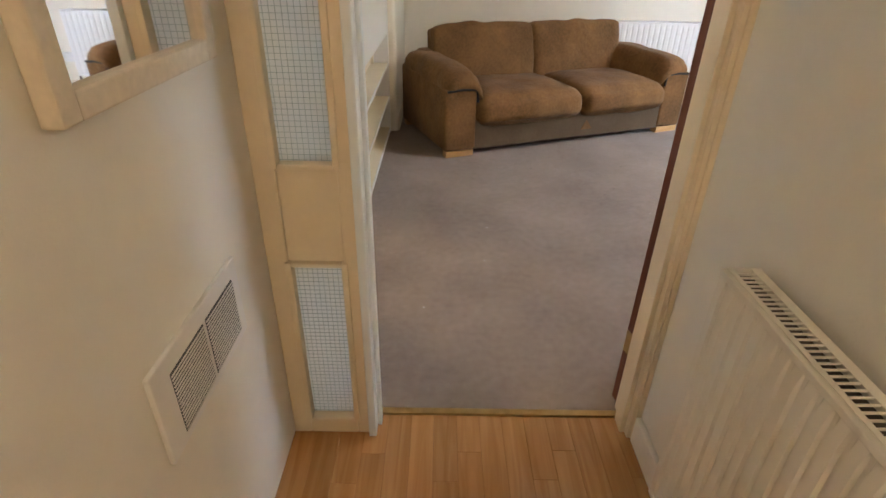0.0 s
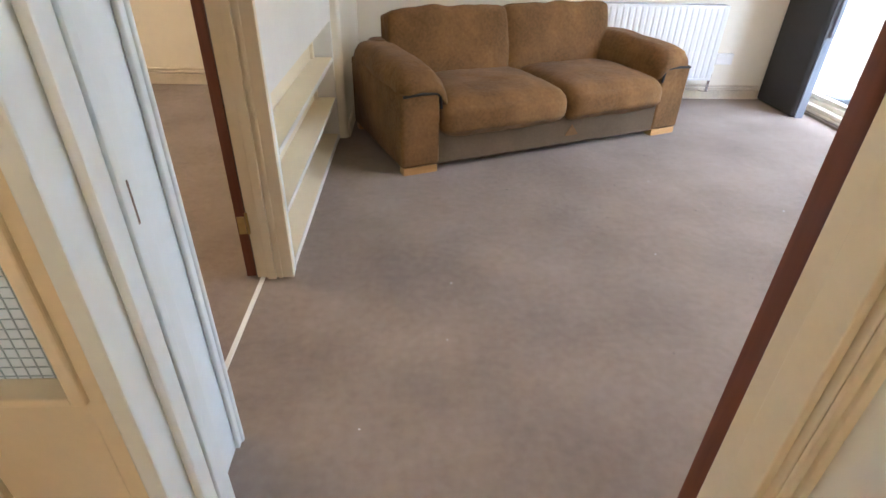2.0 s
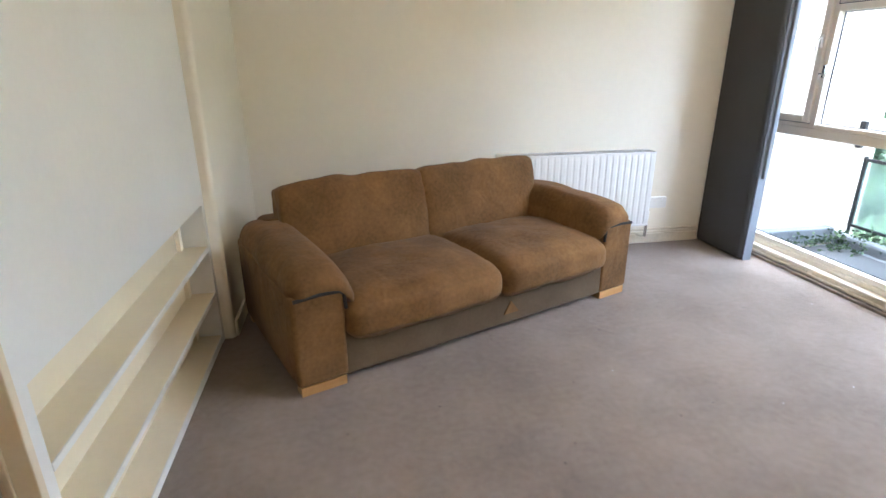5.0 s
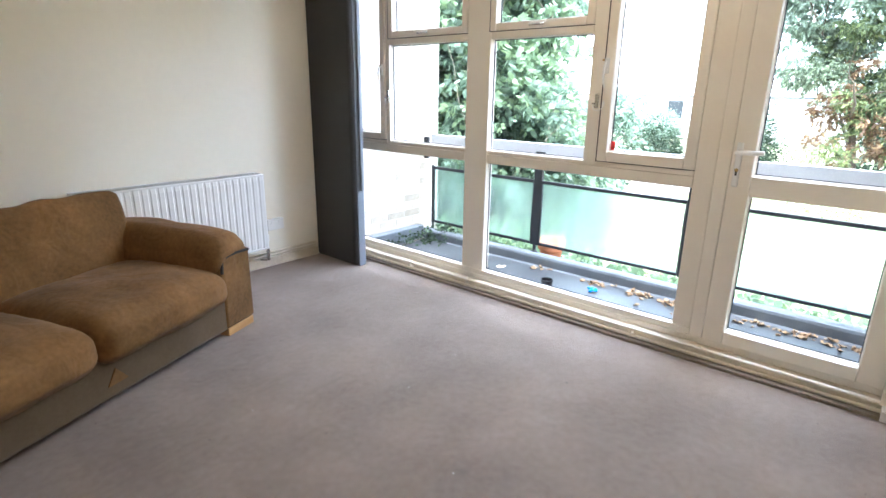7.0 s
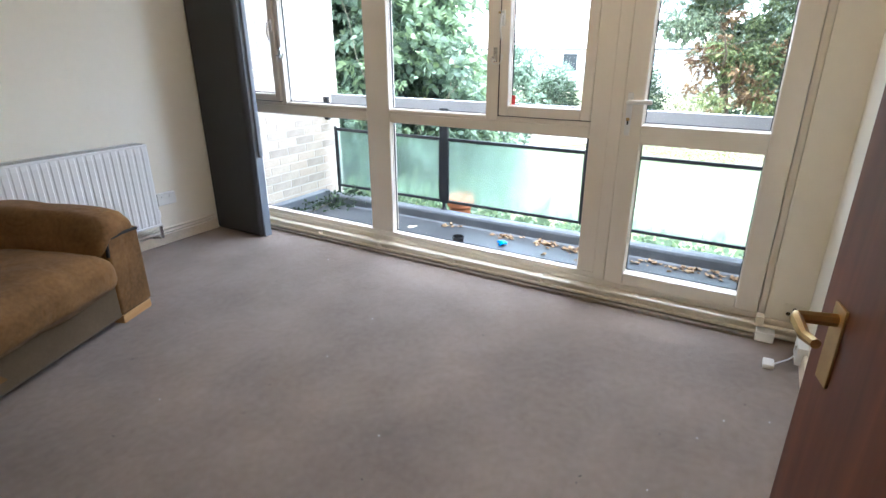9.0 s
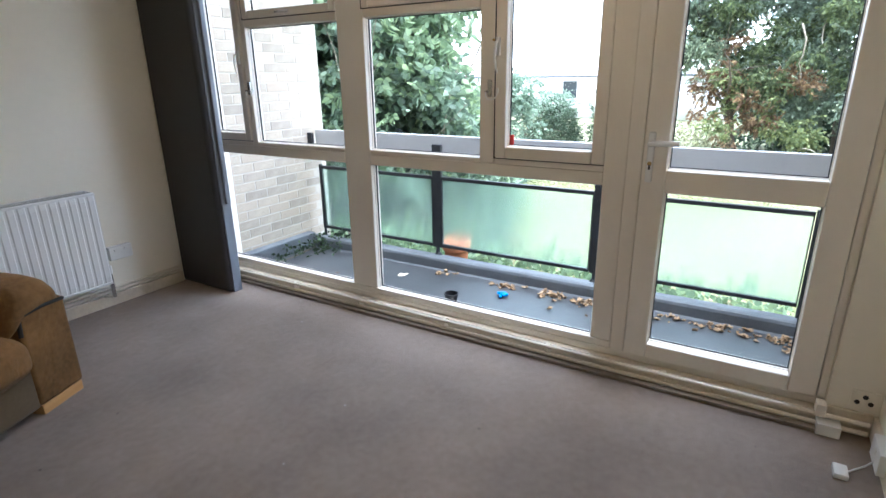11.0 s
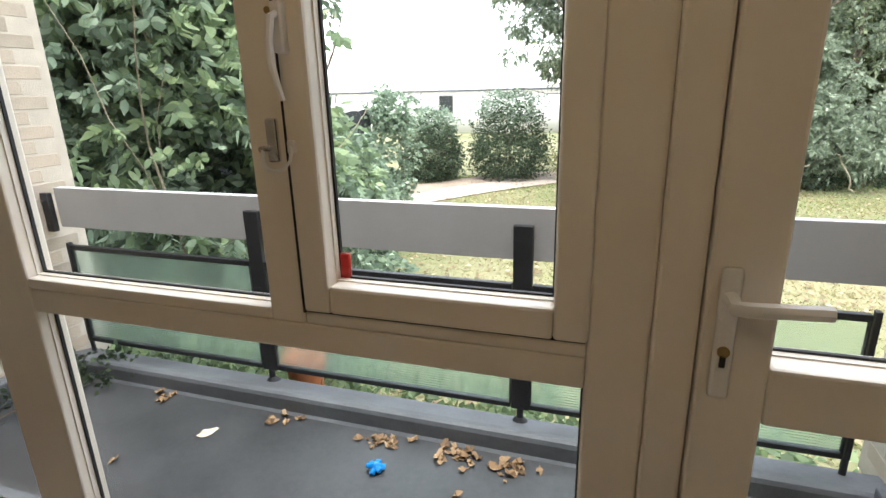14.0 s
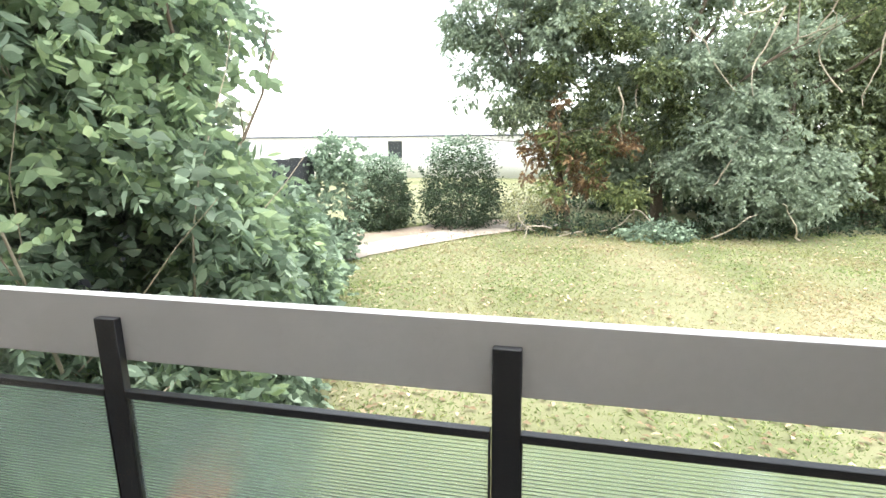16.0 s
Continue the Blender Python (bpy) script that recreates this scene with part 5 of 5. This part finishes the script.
# grass tufts, fallen leaves
def grass(name, label, count, x0, x1, y0, y1, h, seed, mat):
    g = np.random.default_rng(seed)
    u = g.random(count)
    x = x0 + (x1 - x0) * u ** 1.3
    y = y0 + (y1 - y0) * g.random(count)
    base = np.stack([x, y, np.full(count, GZ - 0.02)], 1)
    along = np.stack([g.normal(size=count) * 1.1, g.normal(size=count) * 1.1, np.ones(count)], 1) * (h * (0.5 + g.random(count)))[:, None]
    a = g.random(count) * 6.283
    across = np.stack([np.cos(a), np.sin(a), 0.4 * g.normal(size=count)], 1) * (0.0035 + 0.0006 * x)[:, None]
    return tagged(new(name, leaf_mesh(name, (base, along, across, along * 0.02), mat)), label, "grass", kind="stuff")


grass("grass", "short tufty lawn grass, part green and part straw", 190000, 4.9, 17.6, -7.0, 7.6, 0.035, 1, BLADE)
g = np.random.default_rng(9)
n = 5200
x, y, a = 5.0 + 11.5 * g.random(n) ** 1.4, -5 + 11.5 * g.random(n), g.random(n) * 6.283
base = np.stack([x, y, np.full(n, GZ + 0.035)], 1)
along = np.stack([np.cos(a), np.sin(a), 0.25 * g.normal(size=n)], 1) * (0.05 + 0.05 * g.random(n))[:, None]
across = np.stack([-np.sin(a), np.cos(a), 0.2 * g.normal(size=n)], 1) * 0.022
tagged(new("fallen_leaves", leaf_mesh("fallen_leaves", (base, along, across, along * 0 + np.array([0, 0, 0.012])), DRYLEAF)), "scattered pale and brown fallen leaves on the lawn", "leaves", kind="stuff")
tree("border_plants", "low strappy green border plants below the balcony", "plant", [(5.3, 3.6, 0.2, 0.008, 0, 0)],
     [(5.3, 3.9, -1.0, 0.45, 1.5, 0.42), (5.4, 5.0, -0.9, 0.5, 0.7, 0.5)], LEAFE, 500, 1, 0.26, 80, wide=0.07, droop=-0.6, gap=0.9)
pot = thing("plant_pot", "tall terracotta chimney pot standing outside the railing", "plant pot")
prof = [(0.085, GZ - 0.01), (0.10, -0.7), (0.095, -0.15), (0.105, -0.03), (0.125, -0.01), (0.125, 0.05), (0.105, 0.06), (0.09, 0.04), (0.085, -0.2)]
bmx = bmesh.new()
rings = [[bmx.verts.new((r * math.cos(0.2618 * i), r * math.sin(0.2618 * i), z)) for i in range(24)] for r, z in prof]
for a, b in zip(rings, rings[1:]):
    for i in range(24):
        bmx.faces.new((a[i], a[(i + 1) % 24], b[(i + 1) % 24], b[i]))
bmx.faces.new(rings[0][::-1])
part("pot", bmx, TERRA, pot, m=pose(4.66, 4.15, -0.07))
bmx = box(-0.09, 0.09, -0.09, 0.09, -0.2, -0.05, bevel=0.03)
part("soil", bmx, SOIL, pot, m=pose(4.66, 4.15, -0.07) @ Matrix.Diagonal((0.7, 0.7, 1, 1)))
solo("paving_slab", box(-0.11, 0.11, -0.17, 0.17, 0.0, 0.03, bevel=0.01), FARWALL, "pale paving slab lying on the lawn", "slab", m=pose(6.41, 1.46, GZ, rz=38))

# ---- balcony clutter ----
def dry_leaf(x, y, size, seed):
    g = random.Random(seed)
    bm = bmesh.new()
    k = 11
    ring = [bm.verts.new((math.cos(2 * math.pi * i / k) * size * g.uniform(0.45, 1.25), math.sin(2 * math.pi * i / k) * size * 0.7 * g.uniform(0.4, 1.2), g.uniform(0.0, 0.75 * size))) for i in range(k)]
    c = bm.verts.new((0, 0, 0.001))
    for i in range(k):
        bm.faces.new((c, ring[i], ring[(i + 1) % k]))
    ob = solo("dry_leaf", bm, LITTER, "curled brown dry leaf on the balcony floor", "leaf", group="dry leaves on the balcony", smooth=None, m=pose(x, y, BZ + 0.002, rz=g.uniform(0, 360)))
    return ob


PALELEAF = material("pale_dead_leaf", (0.55, 0.50, 0.38), 0.8, scale=40, vary=0.2)
LITTER = material("dry_leaf_brown", (0.23, 0.135, 0.065), 0.85, scale=40, vary=0.35, spread=0.55, tint=(0.34, 0.24, 0.14))
rr = random.Random(4)
spots = [(4.19, 1.74, 30, 0.09), (4.19, 2.02, 26, 0.11), (4.19, 2.30, 14, 0.08), (4.19, 2.87, 20, 0.05), (4.19, 3.12, 26, 0.07), (4.20, 3.48, 18, 0.06), (4.21, 3.98, 8, 0.05), (4.20, 4.76, 9, 0.05), (4.06, 1.65, 12, 0.05), (3.95, 2.5, 4, 0.3), (3.72, 5.40, 5, 0.04), (3.75, 4.6, 3, 0.25)]
seed = 0
for x, y, n, s in spots:
    for k in range(n):
        seed += 1
        dry_leaf(min(4.25, x + rr.gauss(0, 0.035)), y + rr.gauss(0, s * 0.8), rr.uniform(0.012, 0.034), seed)
g = random.Random(77)
bmx = bmesh.new()
ring = [bmx.verts.new((math.cos(0.628 * i) * 0.052 * g.uniform(0.75, 1.1), math.sin(0.628 * i) * 0.030 * g.uniform(0.7, 1.1), g.uniform(0.001, 0.016))) for i in range(10)]
mid = bmx.verts.new((0, 0, 0.002))
for i in range(10):
    bmx.faces.new((mid, ring[i], ring[(i + 1) % 10]))
solo("pale_leaf", bmx, PALELEAF, "pale cream dead leaf lying on the balcony floor", "leaf", smooth=None, m=pose(4.027, 4.285, BZ + 0.002, 0, 0, -35))
bmx = bmesh.new()
for k in range(6):
    add_box(bmx, -0.028, 0.028, -0.012, 0.012, 0, 0.02, bevel=0.006, m=pose(0.01 * math.cos(k * 1.1), 0.012 * math.sin(k * 1.1), 0.004 * (k % 3), 10 * k, 22 * (k % 2), 60 * k))
solo("blue_scrap", bmx, BLUEPL, "crumpled bright blue plastic scrap on the balcony floor", "scrap", m=pose(4.018, 3.412, BZ + 0.012))
pp = thing("flower_pot", "small empty black plastic plant pot on the outer sill", "plant pot")
bmx = bmesh.new()
prof = [(0.030, 0.0), (0.040, 0.075), (0.043, 0.075), (0.043, 0.083), (0.037, 0.083), (0.028, 0.008)]
rings = [[bmx.verts.new((r * math.cos(2 * math.pi * i / 24), r * math.sin(2 * math.pi * i / 24), z)) for i in range(24)] for r, z in prof]
for a, b in zip(rings, rings[1:]):
    for i in range(24):
        bmx.faces.new((a[i], a[(i + 1) % 24], b[(i + 1) % 24], b[i]))
bmx.faces.new(rings[-1])
bmx.faces.new(rings[0][::-1])
part("pot", bmx, BLACKPL, pp, m=pose(3.295, 3.416, 0.062))
ivy = thing("ivy", "trailing ivy creeping along the balcony corner", "ivy")
ob = new("leaves", leaf_mesh("leaves", foliage([(4.0, 5.36, -0.12, 0.45, 0.07, 0.06), (4.28, 5.25, -0.08, 0.1, 0.22, 0.1)], 190, 3, 0.035, 90, droop=0.2, gap=0.9), LEAFC))
ob.parent = ivy
part("stem", tube([(3.55, 5.40, BZ + 0.01), (3.9, 5.36, BZ + 0.02), (4.2, 5.38, BZ + 0.03)], 0.004, seg=6), BARK, ivy)

# carpet flecks
for count, seed, mat, size, label in ((14, 12, WHITEPL, 0.004, "tiny pale flecks of litter on the carpet"), (22, 31, SLOTSHADE_CRUMB, 0.005, "tiny dark crumbs trodden into the carpet")):
    rr = random.Random(seed)
    bmx = bmesh.new()
    for k in range(count):
        add_box(bmx, -size * rr.uniform(0.4, 1.3), size * rr.uniform(0.4, 1.3), -0.0015, 0.0015, 0, 0.002, m=pose(rr.uniform(-0.4, 2.9), rr.uniform(1.5, 4.2), 0.0, rz=rr.uniform(0, 180)))
    solo("carpet_flecks", bmx, mat, label, "litter", smooth=None, kind="stuff")

# ---- pieces: laminate boards, bricks ----
BW = 0.07
plank_mesh = {}
for row in range(18):
    x0 = -0.60 + row * BW
    y = 1.388 - 0.06 - (row * 0.29) % 0.39
    first = True
    top = 1.388
    while top > -2.58:
        low = max(y, -2.6)
        ln = round(top - low, 3)
        if ln > 0.02:
            if ln not in plank_mesh:
                plank_mesh[ln] = finish(box(0.0002, BW - 0.0002, 0.0002, ln - 0.0002, -0.012, 0.0, bevel=0.0005, seg=1), "plank", OAK)
            p = new("plank", plank_mesh[ln])
            p.location = (x0, low, 0)
            p.parent = hall_floor
        top = low
        y = low - 0.46


def brick_wall(name, label, y_face, outward, x0, x1, z0, z1):
    """A stretcher-bond wall: a mortar core with single bricks set 4 mm proud of it."""
    core = structure(name, box(x0, x1, *sorted((y_face - outward * 0.0015, y_face - outward * 0.105)), z0, z1), MORTAR, label, "wall")
    L, H, J = 0.222, 0.068, 0.010
    full = finish(box(-L / 2, L / 2, -0.02, 0.02, -H / 2, H / 2, bevel=0.002, seg=1), "brick", BRICK)
    half = finish(box(-L / 4 + J / 4, L / 4 - J / 4, -0.02, 0.02, -H / 2, H / 2, bevel=0.002, seg=1), "brick", BRICK)
    g = random.Random(name)
    row, z = 0, z0 + H / 2 + J
    while z + H / 2 < z1:
        x = x0 + (L / 2 if row % 2 == 0 else L / 4)
        short = row % 2 == 1
        while x < x1 - 0.05:
            b = new("brick", half if short else full)
            b.parent = core
            b.location = (x, y_face - outward * (0.02 - g.uniform(0, 0.0015)), z)
            x += (L / 4 + L / 2 + J * 0.75) if short else L + J
            short = False
        row, z = row + 1, z + H + J


brick_wall("brick_wall_north", "buff stock brick balcony side wall", 5.57, -1, 3.30, 4.62, -0.16, 2.44)
brick_wall("brick_wall_south", "buff stock brick balcony side wall behind the trellis", 1.50, 1, 3.30, 4.62, -0.16, 2.44)
